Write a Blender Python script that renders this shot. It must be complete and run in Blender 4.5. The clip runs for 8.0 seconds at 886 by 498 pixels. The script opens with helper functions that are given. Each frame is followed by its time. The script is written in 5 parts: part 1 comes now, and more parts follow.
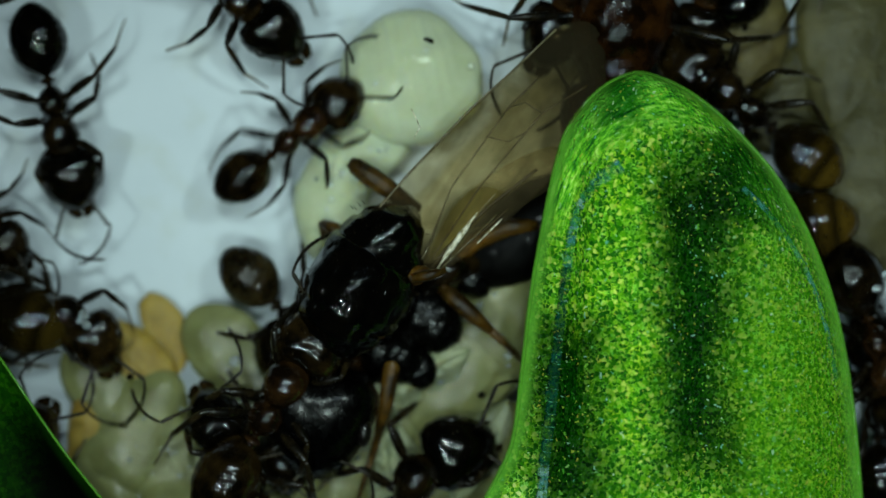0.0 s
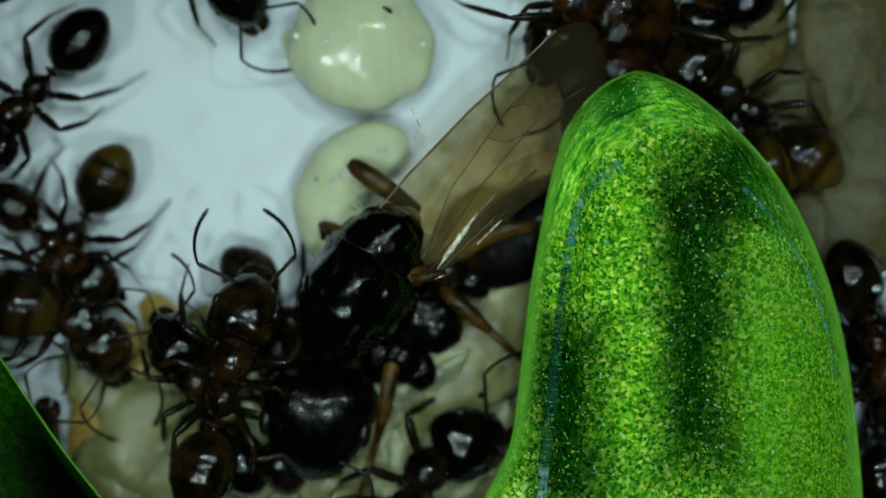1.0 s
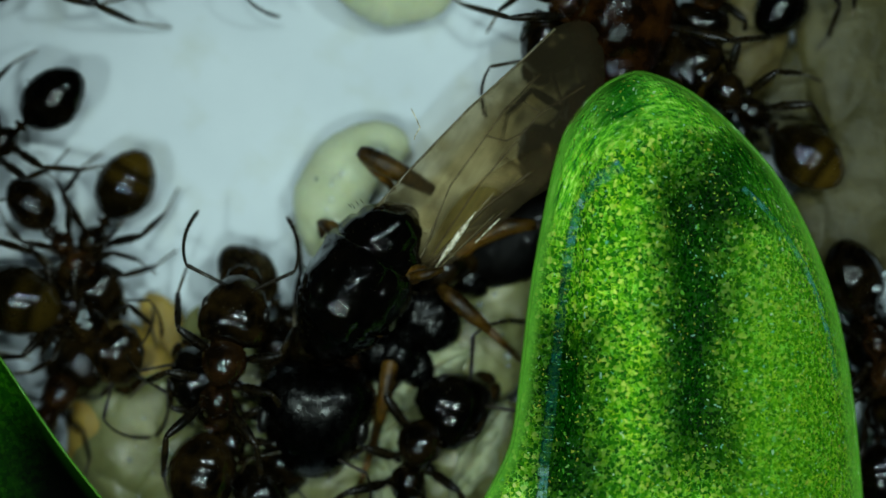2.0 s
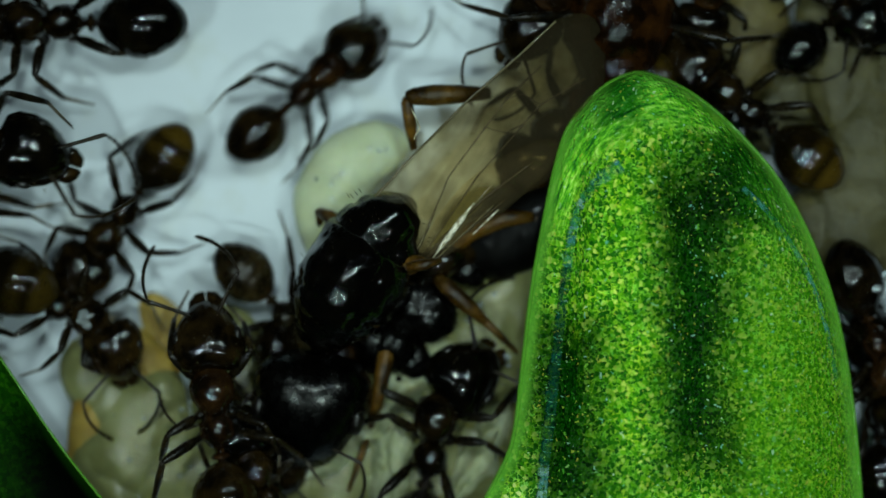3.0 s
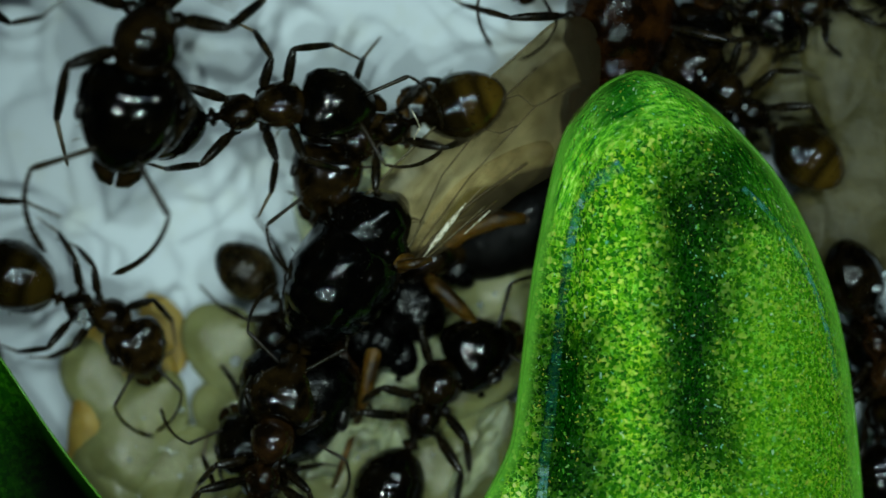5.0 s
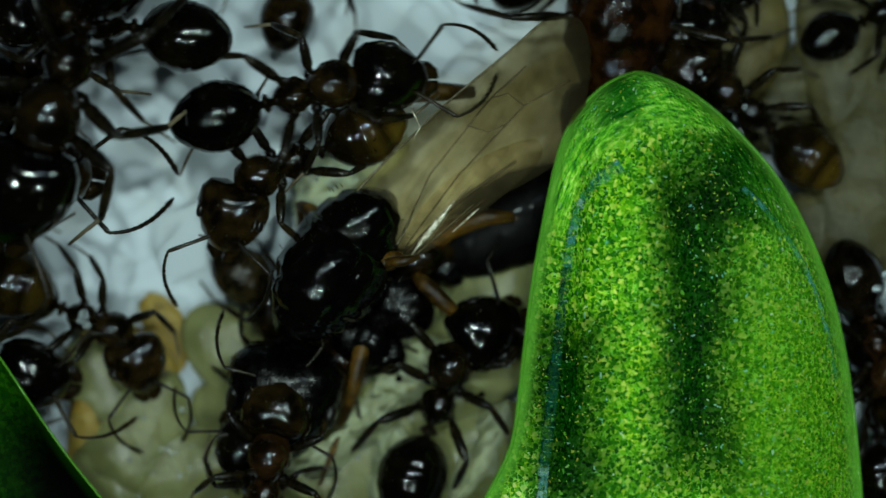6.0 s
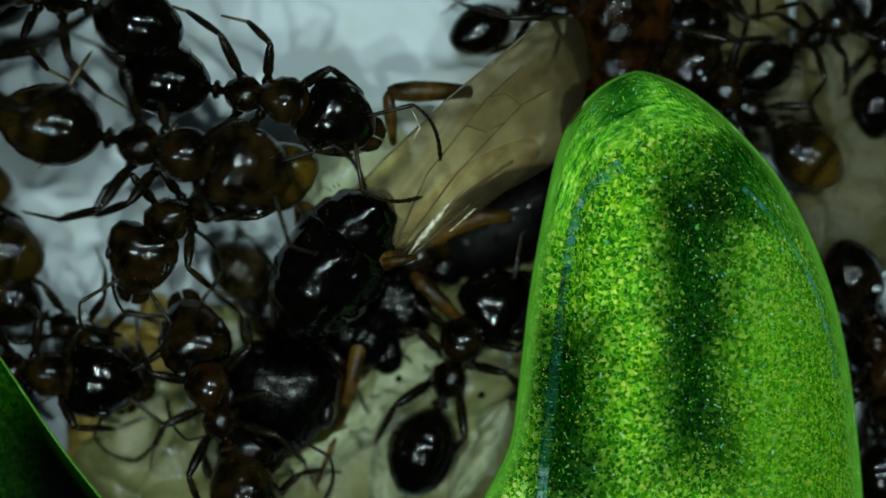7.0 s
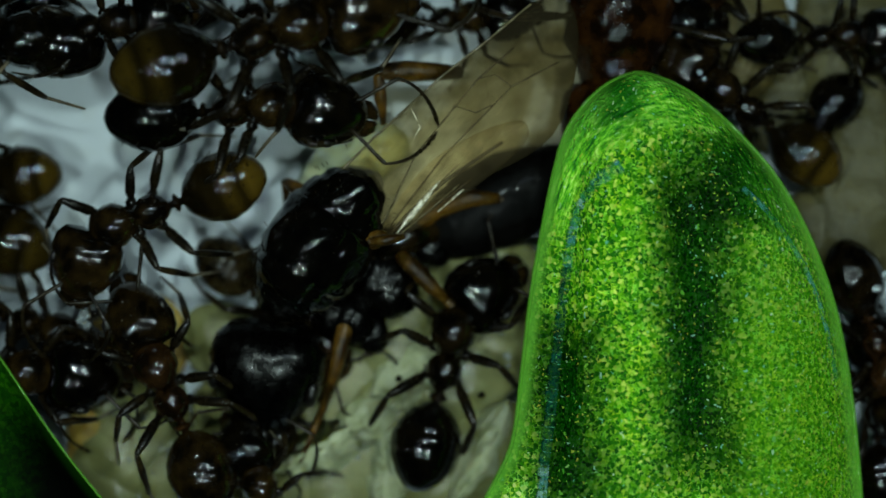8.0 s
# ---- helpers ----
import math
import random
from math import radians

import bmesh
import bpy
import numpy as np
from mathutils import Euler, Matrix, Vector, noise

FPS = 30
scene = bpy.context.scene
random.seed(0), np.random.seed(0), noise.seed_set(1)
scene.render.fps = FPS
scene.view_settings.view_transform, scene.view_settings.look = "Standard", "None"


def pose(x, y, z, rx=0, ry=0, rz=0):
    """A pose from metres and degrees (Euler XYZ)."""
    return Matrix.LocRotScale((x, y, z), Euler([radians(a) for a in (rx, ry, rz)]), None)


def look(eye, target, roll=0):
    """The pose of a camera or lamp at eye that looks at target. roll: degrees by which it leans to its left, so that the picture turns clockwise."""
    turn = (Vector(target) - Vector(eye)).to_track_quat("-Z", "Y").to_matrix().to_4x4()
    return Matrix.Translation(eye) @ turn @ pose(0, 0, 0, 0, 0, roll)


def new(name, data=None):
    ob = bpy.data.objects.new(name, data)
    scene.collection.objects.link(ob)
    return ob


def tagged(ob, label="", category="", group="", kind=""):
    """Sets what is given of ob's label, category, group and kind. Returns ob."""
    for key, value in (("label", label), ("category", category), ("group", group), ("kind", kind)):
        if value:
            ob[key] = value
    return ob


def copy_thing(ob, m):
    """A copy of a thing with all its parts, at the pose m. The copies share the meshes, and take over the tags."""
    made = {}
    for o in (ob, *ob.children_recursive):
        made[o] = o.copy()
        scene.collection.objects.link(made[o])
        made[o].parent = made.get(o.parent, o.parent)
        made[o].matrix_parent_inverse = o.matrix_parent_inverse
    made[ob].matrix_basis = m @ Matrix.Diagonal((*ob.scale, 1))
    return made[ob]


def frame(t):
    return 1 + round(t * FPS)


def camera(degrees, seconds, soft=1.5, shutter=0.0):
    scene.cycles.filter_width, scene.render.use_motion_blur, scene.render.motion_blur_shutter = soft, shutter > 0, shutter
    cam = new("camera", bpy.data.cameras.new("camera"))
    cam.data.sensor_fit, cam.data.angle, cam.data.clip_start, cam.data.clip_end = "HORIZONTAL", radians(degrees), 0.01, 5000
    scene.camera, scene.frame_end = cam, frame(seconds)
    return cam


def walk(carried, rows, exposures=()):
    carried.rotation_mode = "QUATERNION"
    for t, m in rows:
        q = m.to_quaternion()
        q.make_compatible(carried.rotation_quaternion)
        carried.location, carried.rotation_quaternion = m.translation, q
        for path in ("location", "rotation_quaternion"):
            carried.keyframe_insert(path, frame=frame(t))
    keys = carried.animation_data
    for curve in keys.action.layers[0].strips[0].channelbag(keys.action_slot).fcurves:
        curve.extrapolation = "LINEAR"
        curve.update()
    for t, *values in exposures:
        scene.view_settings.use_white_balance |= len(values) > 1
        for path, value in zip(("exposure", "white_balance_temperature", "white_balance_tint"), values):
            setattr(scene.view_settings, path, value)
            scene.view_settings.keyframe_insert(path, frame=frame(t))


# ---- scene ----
# ---- camera: a macro lens that stands still, straight above the nest ----
MM = 0.001
cam = camera(18.94, 8.0, soft=1.5, shutter=0.5)
cam.data.dof.use_dof = True
cam.data.dof.focus_distance = 0.0476
cam.data.dof.aperture_fstop = 38
walk(cam, [(0.0, pose(0, 0, 0.05)), (8.0, pose(0, 0, 0.05))])

# ---- light: a dim room and the small lamps of the macro stand ----
world = bpy.data.worlds.new("room_light")
scene.world = world
world.use_nodes = True
world.node_tree.nodes["Background"].inputs["Color"].default_value = (0.55, 0.82, 0.9, 1)
world.node_tree.nodes["Background"].inputs["Strength"].default_value = 0.009
scene.view_settings.exposure = 0.0


def stand_lamp(x, y, z, watts):
    """One small diode of the macro stand, its soft beam on the nest."""
    data = bpy.data.lights.new("stand_lamp", "SPOT")
    data.energy, data.color, data.shadow_soft_size = watts, (0.77, 1.0, 0.93), 0.8 * MM
    data.spot_size, data.spot_blend = radians(38), 0.9
    ob = new("stand_lamp", data)
    ob.matrix_world = look((x * MM, y * MM, z * MM), (1.2 * MM, -0.6 * MM, 0))
    return tagged(ob, "small white diode of the macro stand above the nest", "lamp", "stand lamps")


def window_light(x, y, z, watts, size):
    data = bpy.data.lights.new("window_light", "AREA")
    data.shape, data.size, data.energy, data.color = "DISK", size * MM, watts, (0.6, 0.82, 1.0)
    ob = new("window_light", data)
    ob.matrix_world = look((x * MM, y * MM, z * MM), (0, 0, 0))
    return tagged(ob, "pale daylight from a window above the nest", "lamp")


for lamp_x, lamp_y in ((-3.2, 10.5), (18.0, 12.0), (-18.0, -8.5), (3.5, -13.0)):
    stand_lamp(lamp_x, lamp_y, 45, 0.0196)
window_light(9, 20, 66, 0.0011, 9)


# ---- materials ----
def material(name):
    mat = bpy.data.materials.new(name)
    mat.use_nodes = True
    nodes = mat.node_tree.nodes
    return mat, nodes, mat.node_tree.links, nodes["Principled BSDF"]


def coords(nodes, links, scale):
    """Object coordinates in units of scale millimetres."""
    tex = nodes.new("ShaderNodeTexCoord")
    mapping = nodes.new("ShaderNodeMapping")
    k = 1 / (scale * MM)
    mapping.inputs["Scale"].default_value = (k, k, k)
    links.new(tex.outputs["Object"], mapping.inputs["Vector"])
    return mapping.outputs["Vector"]


def noise_node(nodes, links, vector, scale=1.0, detail=3.0, rough=0.55):
    n = nodes.new("ShaderNodeTexNoise")
    n.inputs["Scale"].default_value, n.inputs["Detail"].default_value = scale, detail
    n.inputs["Roughness"].default_value = rough
    links.new(vector, n.inputs["Vector"])
    return n.outputs["Fac"]


def ramp_node(nodes, links, fac, stops):
    r = nodes.new("ShaderNodeValToRGB")
    el = r.color_ramp.elements
    while len(el) < len(stops):
        el.new(0.5)
    for e, (p, c) in zip(el, stops):
        e.position, e.color = p, (*c, 1)
    links.new(fac, r.inputs["Fac"])
    return r.outputs["Color"]


def bump_node(nodes, links, height, strength, distance):
    b = nodes.new("ShaderNodeBump")
    b.inputs["Strength"].default_value, b.inputs["Distance"].default_value = strength, distance * MM
    links.new(height, b.inputs["Height"])
    return b.outputs["Normal"]


def mix_node(nodes, links, fac, a, b, mode="MIX"):
    m = nodes.new("ShaderNodeMix")
    m.data_type, m.blend_type = "RGBA", mode
    for value, socket in ((fac, m.inputs[0]), (a, m.inputs[6]), (b, m.inputs[7])):
        if isinstance(value, (int, float)):
            socket.default_value = value
        elif isinstance(value, tuple):
            socket.default_value = (*value, 1)
        else:
            links.new(value, socket)
    return m.outputs[2]


def cuticle(name, dark, light, rough=0.2, sss=0.0, bands=None, relief=0.2, gloss=0.5, grit=26.0):
    """Shiny insect cuticle; bands: a paler colour that rings the part at even steps along it."""
    mat, nodes, links, bsdf = material(name)
    vec = coords(nodes, links, 1.0)
    col = ramp_node(nodes, links, noise_node(nodes, links, vec, 2.2, 4), [(0.4, dark), (0.72, light)])
    if bands:
        sep = nodes.new("ShaderNodeSeparateXYZ")
        links.new(vec, sep.inputs["Vector"])
        wob = nodes.new("ShaderNodeMath")
        wob.operation = "MULTIPLY_ADD"
        links.new(noise_node(nodes, links, vec, 2.0, 2), wob.inputs[0])
        wob.inputs[1].default_value = 0.12
        links.new(sep.outputs["X"], wob.inputs[2])
        span = nodes.new("ShaderNodeMapRange")
        span.inputs["From Min"].default_value, span.inputs["From Max"].default_value = -0.75, 0.85
        links.new(wob.outputs[0], span.inputs["Value"])
        mask = ramp_node(nodes, links, span.outputs[0], [(0.0, (0.5,) * 3), (0.2, (0.9,) * 3), (0.3, (0.12,) * 3), (0.42, (0.5,) * 3), (0.55, (0.05,) * 3), (0.9, (0.0,) * 3)])
        col = mix_node(nodes, links, mask, col, bands)
    info = nodes.new("ShaderNodeObjectInfo")
    shade = ramp_node(nodes, links, info.outputs["Random"], [(0.0, (0.42, 0.42, 0.44)), (1.0, (1.1, 1.02, 0.95))])
    col = mix_node(nodes, links, 1.0, col, shade, "MULTIPLY")
    links.new(col, bsdf.inputs["Base Color"])
    bsdf.inputs["Specular IOR Level"].default_value = gloss
    fine = noise_node(nodes, links, vec, grit, 3)
    links.new(ramp_node(nodes, links, noise_node(nodes, links, vec, 7.0, 4), [(0.3, (rough * 0.7,) * 3), (0.8, (rough * 1.7,) * 3)]), bsdf.inputs["Roughness"])
    links.new(bump_node(nodes, links, fine, relief, 0.014), bsdf.inputs["Normal"])
    bsdf.inputs["Coat Weight"].default_value, bsdf.inputs["Coat Roughness"].default_value = 0.05, 0.1
    if sss:
        bsdf.inputs["Subsurface Weight"].default_value = sss
        bsdf.inputs["Subsurface Radius"].default_value = (1.0, 0.5, 0.2)
        bsdf.inputs["Subsurface Scale"].default_value = 0.15 * MM
    return mat


BLACK = cuticle("black_cuticle", (0.0005, 0.0005, 0.0003), (0.0045, 0.0033, 0.0011), 0.07, relief=0.5, gloss=0.36, grit=14.0)
BROWN = cuticle("brown_cuticle", (0.0016, 0.0011, 0.0004), (0.027, 0.016, 0.004), 0.1, relief=1.0, gloss=0.34, grit=9.0)
RED = cuticle("red_brown_cuticle", (0.006, 0.003, 0.001), (0.058, 0.026, 0.007), 0.12, relief=1.0, gloss=0.32, grit=9.0)
RUST = cuticle("rust_cuticle", (0.004, 0.0018, 0.0007), (0.042, 0.0155, 0.003), 0.09, relief=1.0, gloss=0.14, grit=11.0)
BANDED = cuticle("banded_cuticle", (0.001, 0.0008, 0.0003), (0.009, 0.006, 0.0014), 0.07, 0.0, (0.075, 0.047, 0.006), relief=0.35, gloss=0.38)
LEG = cuticle("leg_cuticle", (0.0024, 0.0019, 0.0009), (0.022, 0.0155, 0.006), 0.26, gloss=0.22)
FOOT = cuticle("foot_cuticle", (0.05, 0.042, 0.026), (0.16, 0.135, 0.085), 0.4, gloss=0.3)
AMBER = cuticle("amber_cuticle", (0.02, 0.01, 0.0015), (0.16, 0.083, 0.011), 0.3, 0.3, relief=0.8, gloss=0.2)
QUEEN_BLACK = cuticle("queen_cuticle", (0.0004, 0.0004, 0.0003), (0.0018, 0.0015, 0.0008), 0.07, relief=1.0, gloss=0.38, grit=9.0)
QUEEN_DULL = cuticle("queen_dull_cuticle", (0.0003, 0.0003, 0.0003), (0.0014, 0.0012, 0.0008), 0.24, relief=1.0, gloss=0.16, grit=6.5)
QUEEN_BELLY = cuticle("queen_belly_cuticle", (0.0003, 0.0003, 0.0002), (0.0016, 0.0012, 0.0006), 0.5, relief=0.6, gloss=0.07, grit=6.0)
TAWNY = cuticle("tawny_cuticle", (0.006, 0.0045, 0.0018), (0.042, 0.03, 0.011), 0.22, 0.2, relief=0.9, gloss=0.2, grit=9.0)
HAIR = cuticle("hair", (0.03, 0.026, 0.016), (0.12, 0.1, 0.07), 0.3, gloss=0.4)
EYE = cuticle("eye_cuticle", (0.002, 0.0015, 0.0015), (0.006, 0.005, 0.004), 0.3)


def flesh(name, pale, deep, rough=0.25, grain=1.5, relief=0.8):
    """Moist translucent skin of the brood."""
    mat, nodes, links, bsdf = material(name)
    vec = coords(nodes, links, 1.0)
    col = ramp_node(nodes, links, noise_node(nodes, links, vec, grain, 4), [(0.3, deep), (0.7, pale)])
    links.new(col, bsdf.inputs["Base Color"])
    bsdf.inputs["Subsurface Weight"].default_value = 0.6
    bsdf.inputs["Subsurface Radius"].default_value = (1.0, 0.8, 0.4)
    bsdf.inputs["Subsurface Scale"].default_value = 0.3 * MM
    bsdf.inputs["Roughness"].default_value = rough
    bsdf.inputs["Specular IOR Level"].default_value = 0.3
    links.new(bump_node(nodes, links, noise_node(nodes, links, vec, 2.6, 6, 0.62), relief, 0.12), bsdf.inputs["Normal"])
    return mat


LARVA = flesh("larva_skin", (0.56, 0.61, 0.43), (0.47, 0.51, 0.33), 0.09, relief=0.12)
WET = flesh("wet_skin", (0.6, 0.65, 0.5), (0.5, 0.55, 0.4), 0.2, relief=0.05)
WET.node_tree.nodes["Principled BSDF"].inputs["Specular IOR Level"].default_value = 1.0
PULP = flesh("brood_skin", (0.25, 0.255, 0.115), (0.12, 0.125, 0.045), 0.14, 0.8, relief=0.35)
MEMBRANE = flesh("membrane_skin", (0.58, 0.61, 0.42), (0.36, 0.39, 0.2), 0.14, 2.2, relief=0.6)
TAN = flesh("tan_skin", (0.105, 0.092, 0.034), (0.045, 0.04, 0.012), 0.35, 0.9)
COCOON = flesh("cocoon_silk", (0.13, 0.105, 0.032), (0.08, 0.06, 0.02), 0.5, 1.2)
HUSK = flesh("husk_skin", (0.4, 0.28, 0.06), (0.24, 0.15, 0.022), 0.4, 2.0)


def floor_material():
    mat, nodes, links, bsdf = material("white_plaster")
    vec = coords(nodes, links, 1.0)
    col = ramp_node(nodes, links, noise_node(nodes, links, vec, 0.25, 4), [(0.35, (0.53, 0.59, 0.66)), (0.7, (0.62, 0.68, 0.75))])
    stain = ramp_node(nodes, links, noise_node(nodes, links, vec, 0.9, 5), [(0.52, (1, 1, 1)), (0.8, (0.88, 0.86, 0.76))])
    links.new(mix_node(nodes, links, 1.0, col, stain, "MULTIPLY"), bsdf.inputs["Base Color"])
    bsdf.inputs["Roughness"].default_value = 0.55
    links.new(bump_node(nodes, links, noise_node(nodes, links, vec, 3.0, 5), 0.25, 0.05), bsdf.inputs["Normal"])
    return mat


PLASTER = floor_material()


def leaf_material(name, greens, tone_bands, gloss, cell=14.0, relief=0.9, margin=(0.12, 0.4, 0.012), wall=(0.34, 0.6, 0.03), shine=0.12, tip=False):
    """Leaf cells of many greens under a clear skin; bands along the blade are darkened or lightened by rows
    (middle x, half width, from y, to y, shade)."""
    mat, nodes, links, bsdf = material(name)
    vec = coords(nodes, links, 1.0)

    def maths(op, a, b=0.0, c=0.0):
        n = nodes.new("ShaderNodeMath")
        n.operation, n.use_clamp = op, False
        for value, socket in zip((a, b, c), n.inputs):
            if isinstance(value, (int, float)):
                socket.default_value = value
            else:
                links.new(value, socket)
        return n.outputs[0]

    warp = nodes.new("ShaderNodeTexNoise")
    warp.inputs["Scale"].default_value = 6.0
    links.new(vec, warp.inputs["Vector"])
    vec2 = mix_node(nodes, links, 0.055, vec, warp.outputs["Color"], "ADD")
    cells = nodes.new("ShaderNodeTexVoronoi")
    cells.inputs["Scale"].default_value = cell
    links.new(vec2, cells.inputs["Vector"])
    sep = nodes.new("ShaderNodeSeparateColor")
    links.new(cells.outputs["Color"], sep.inputs["Color"])
    col = ramp_node(nodes, links, sep.outputs[0], greens)
    walls = nodes.new("ShaderNodeTexVoronoi")
    walls.feature = "DISTANCE_TO_EDGE"
    walls.inputs["Scale"].default_value = cell
    links.new(vec2, walls.inputs["Vector"])
    thin = ramp_node(nodes, links, walls.outputs["Distance"], [(0.0, (1, 1, 1)), (0.05, (0.9, 0.9, 0.9)), (0.12, (0, 0, 0))])
    some = ramp_node(nodes, links, noise_node(nodes, links, vec, cell * 0.8, 2), [(0.46, (0, 0, 0)), (0.56, (1, 1, 1))])
    hue = ramp_node(nodes, links, noise_node(nodes, links, vec, cell * 0.35, 2), [(0.4, wall), (0.6, tuple(c * k for c, k in zip(wall, (0.6, 1.0, 2.0))))])
    col = mix_node(nodes, links, mix_node(nodes, links, 1.0, thin, some, "MULTIPLY"), col, hue)
    patch = noise_node(nodes, links, vec, 0.5, 3)
    col = mix_node(nodes, links, 1.0, col, ramp_node(nodes, links, patch, [(0.35, (0.7, 0.75, 0.6)), (0.7, (1.15, 1.1, 1.0))]), "MULTIPLY")
    xyz = nodes.new("ShaderNodeSeparateXYZ")
    links.new(vec, xyz.inputs["Vector"])
    rag = maths("MULTIPLY", maths("SUBTRACT", noise_node(nodes, links, vec, 1.1, 6, 0.7), 0.5), 1.1)
    if tip:
        # towards the tip the cells give way to smooth skin with streaks that follow its arch
        dx = maths("DIVIDE", maths("SUBTRACT", xyz.outputs["X"], 0.45), 1.9)
        dy = maths("DIVIDE", maths("ADD", xyz.outputs["Y"], 4.0), 3.05)
        ring = maths("SQRT", maths("ADD", maths("MULTIPLY", dx, dx), maths("MULTIPLY", dy, dy)))
        polar = nodes.new("ShaderNodeCombineXYZ")
        links.new(maths("MULTIPLY", maths("ARCTAN2", dx, dy), 8.0), polar.inputs["X"])
        links.new(maths("MULTIPLY", ring, 34.0), polar.inputs["Y"])
        streak = ramp_node(nodes, links, noise_node(nodes, links, polar.outputs[0], 1.0, 4, 0.6), [(0.36, (0.008, 0.11, 0.012)), (0.46, (0.06, 0.32, 0.015)), (0.55, (0.17, 0.52, 0.025)), (0.67, (0.4, 0.72, 0.14))])
        plain = ramp_node(nodes, links, noise_node(nodes, links, vec, 2.5, 5, 0.65), [(0.3, (0.05, 0.31, 0.02)), (0.7, (0.16, 0.5, 0.045))])

        def between(value, low, high):
            n = nodes.new("ShaderNodeMapRange")
            n.interpolation_type = "SMOOTHSTEP"
            n.inputs["From Min"].default_value, n.inputs["From Max"].default_value = low, high
            links.new(value, n.inputs["Value"])
            return n.outputs[0]

        rough_ring = maths("MULTIPLY_ADD", rag, 0.12, ring)
        skin = mix_node(nodes, links, maths("MULTIPLY", between(rough_ring, 1.14, 1.28), 0.8), streak, plain)
        zone = maths("MULTIPLY", between(rough_ring, 0.93, 1.12), between(xyz.outputs["Y"], -3.4, -2.2))
        col = mix_node(nodes, links, zone, col, skin)
    if tip:
        # one half of the blade, away from the tip, has smaller and more even cells
        tiny = nodes.new("ShaderNodeTexVoronoi")
        tiny.inputs["Scale"].default_value = cell * 1.45
        links.new(vec2, tiny.inputs["Vector"])
        tone = nodes.new("ShaderNodeSeparateColor")
        links.new(tiny.outputs["Color"], tone.inputs["Color"])
        even = ramp_node(nodes, links, tone.outputs[1], [(0.0, (0.01, 0.1, 0.004)), (0.22, (0.04, 0.2, 0.004)), (0.7, (0.085, 0.3, 0.006)), (0.9, (0.17, 0.4, 0.02)), (0.97, (0.22, 0.33, 0.02)), (1.0, (0.1, 0.36, 0.2))])
        half_blade = maths("MULTIPLY", between(maths("ADD", xyz.outputs["X"], maths("MULTIPLY", rag, 0.6)), 1.1, 2.3), between(maths("ADD", xyz.outputs["Y"], rag), -2.4, -4.2))
        col = mix_node(nodes, links, maths("MULTIPLY", half_blade, 0.6), col, even)
        net = mix_node(nodes, links, 1.0, thin, some, "MULTIPLY")
        col = mix_node(nodes, links, maths("MULTIPLY", maths("MULTIPLY", net, half_blade), 0.45), col, hue)
    for mid, half, top, end, shade in tone_bands:
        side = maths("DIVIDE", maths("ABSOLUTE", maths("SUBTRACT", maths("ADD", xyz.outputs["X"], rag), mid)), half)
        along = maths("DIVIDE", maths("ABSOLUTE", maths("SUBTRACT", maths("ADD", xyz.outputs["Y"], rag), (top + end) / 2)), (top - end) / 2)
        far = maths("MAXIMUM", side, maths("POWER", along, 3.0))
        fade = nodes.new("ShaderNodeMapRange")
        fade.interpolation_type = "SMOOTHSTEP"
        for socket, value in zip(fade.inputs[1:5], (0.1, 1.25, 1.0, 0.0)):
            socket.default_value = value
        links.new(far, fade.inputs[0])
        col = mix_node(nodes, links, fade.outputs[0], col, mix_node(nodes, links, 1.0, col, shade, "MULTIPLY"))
    if tip:
        # stray bright bits: small glints painted into the colour, over the dark bands too
        bits = nodes.new("ShaderNodeTexVoronoi")
        bits.inputs["Scale"].default_value = 10.5
        links.new(mix_node(nodes, links, 0.3, vec, warp.outputs["Color"], "ADD"), bits.inputs["Vector"])
        pick = nodes.new("ShaderNodeSeparateColor")
        links.new(bits.outputs["Color"], pick.inputs["Color"])
        seen = maths("MULTIPLY", maths("GREATER_THAN", pick.outputs[1], 0.4), maths("LESS_THAN", bits.outputs["Distance"], 0.26))
        col = mix_node(nodes, links, maths("MULTIPLY", seen, 0.6), col, ramp_node(nodes, links, pick.outputs[0], [(0.0, (0.05, 0.33, 0.03)), (0.35, (0.2, 0.52, 0.05)), (0.55, (0.45, 0.58, 0.06)), (0.7, (0.42, 0.34, 0.04)), (0.78, (0.3, 0.55, 0.1)), (0.9, (0.1, 0.42, 0.34)), (1.0, (0.6, 0.8, 0.5))]))
    across = nodes.new("ShaderNodeUVMap")
    across.uv_map = "leaf"
    uv = nodes.new("ShaderNodeSeparateXYZ")
    links.new(across.outputs["UV"], uv.inputs["Vector"])
    rim = nodes.new("ShaderNodeMapRange")
    rim.interpolation_type = "SMOOTHSTEP"
    for socket, value in zip(rim.inputs[1:5], (0.9, 0.98, 0.0, 0.68)):
        socket.default_value = value
    links.new(maths("ABSOLUTE", uv.outputs["X"]), rim.inputs[0])
    edge = ramp_node(nodes, links, noise_node(nodes, links, vec, 1.6, 5, 0.6), [(0.3, tuple(c * 0.7 for c in margin)), (0.7, tuple(c * 1.2 for c in margin))])
    col = mix_node(nodes, links, rim.outputs[0], col, edge)
    links.new(col, bsdf.inputs["Base Color"])
    bsdf.inputs["Roughness"].default_value = gloss
    bsdf.inputs["Specular IOR Level"].default_value = shine
    links.new(bump_node(nodes, links, maths("MULTIPLY", cells.outputs["Distance"], maths("SUBTRACT", 1.0, rim.outputs[0])), relief, 0.04), bsdf.inputs["Normal"])
    return mat


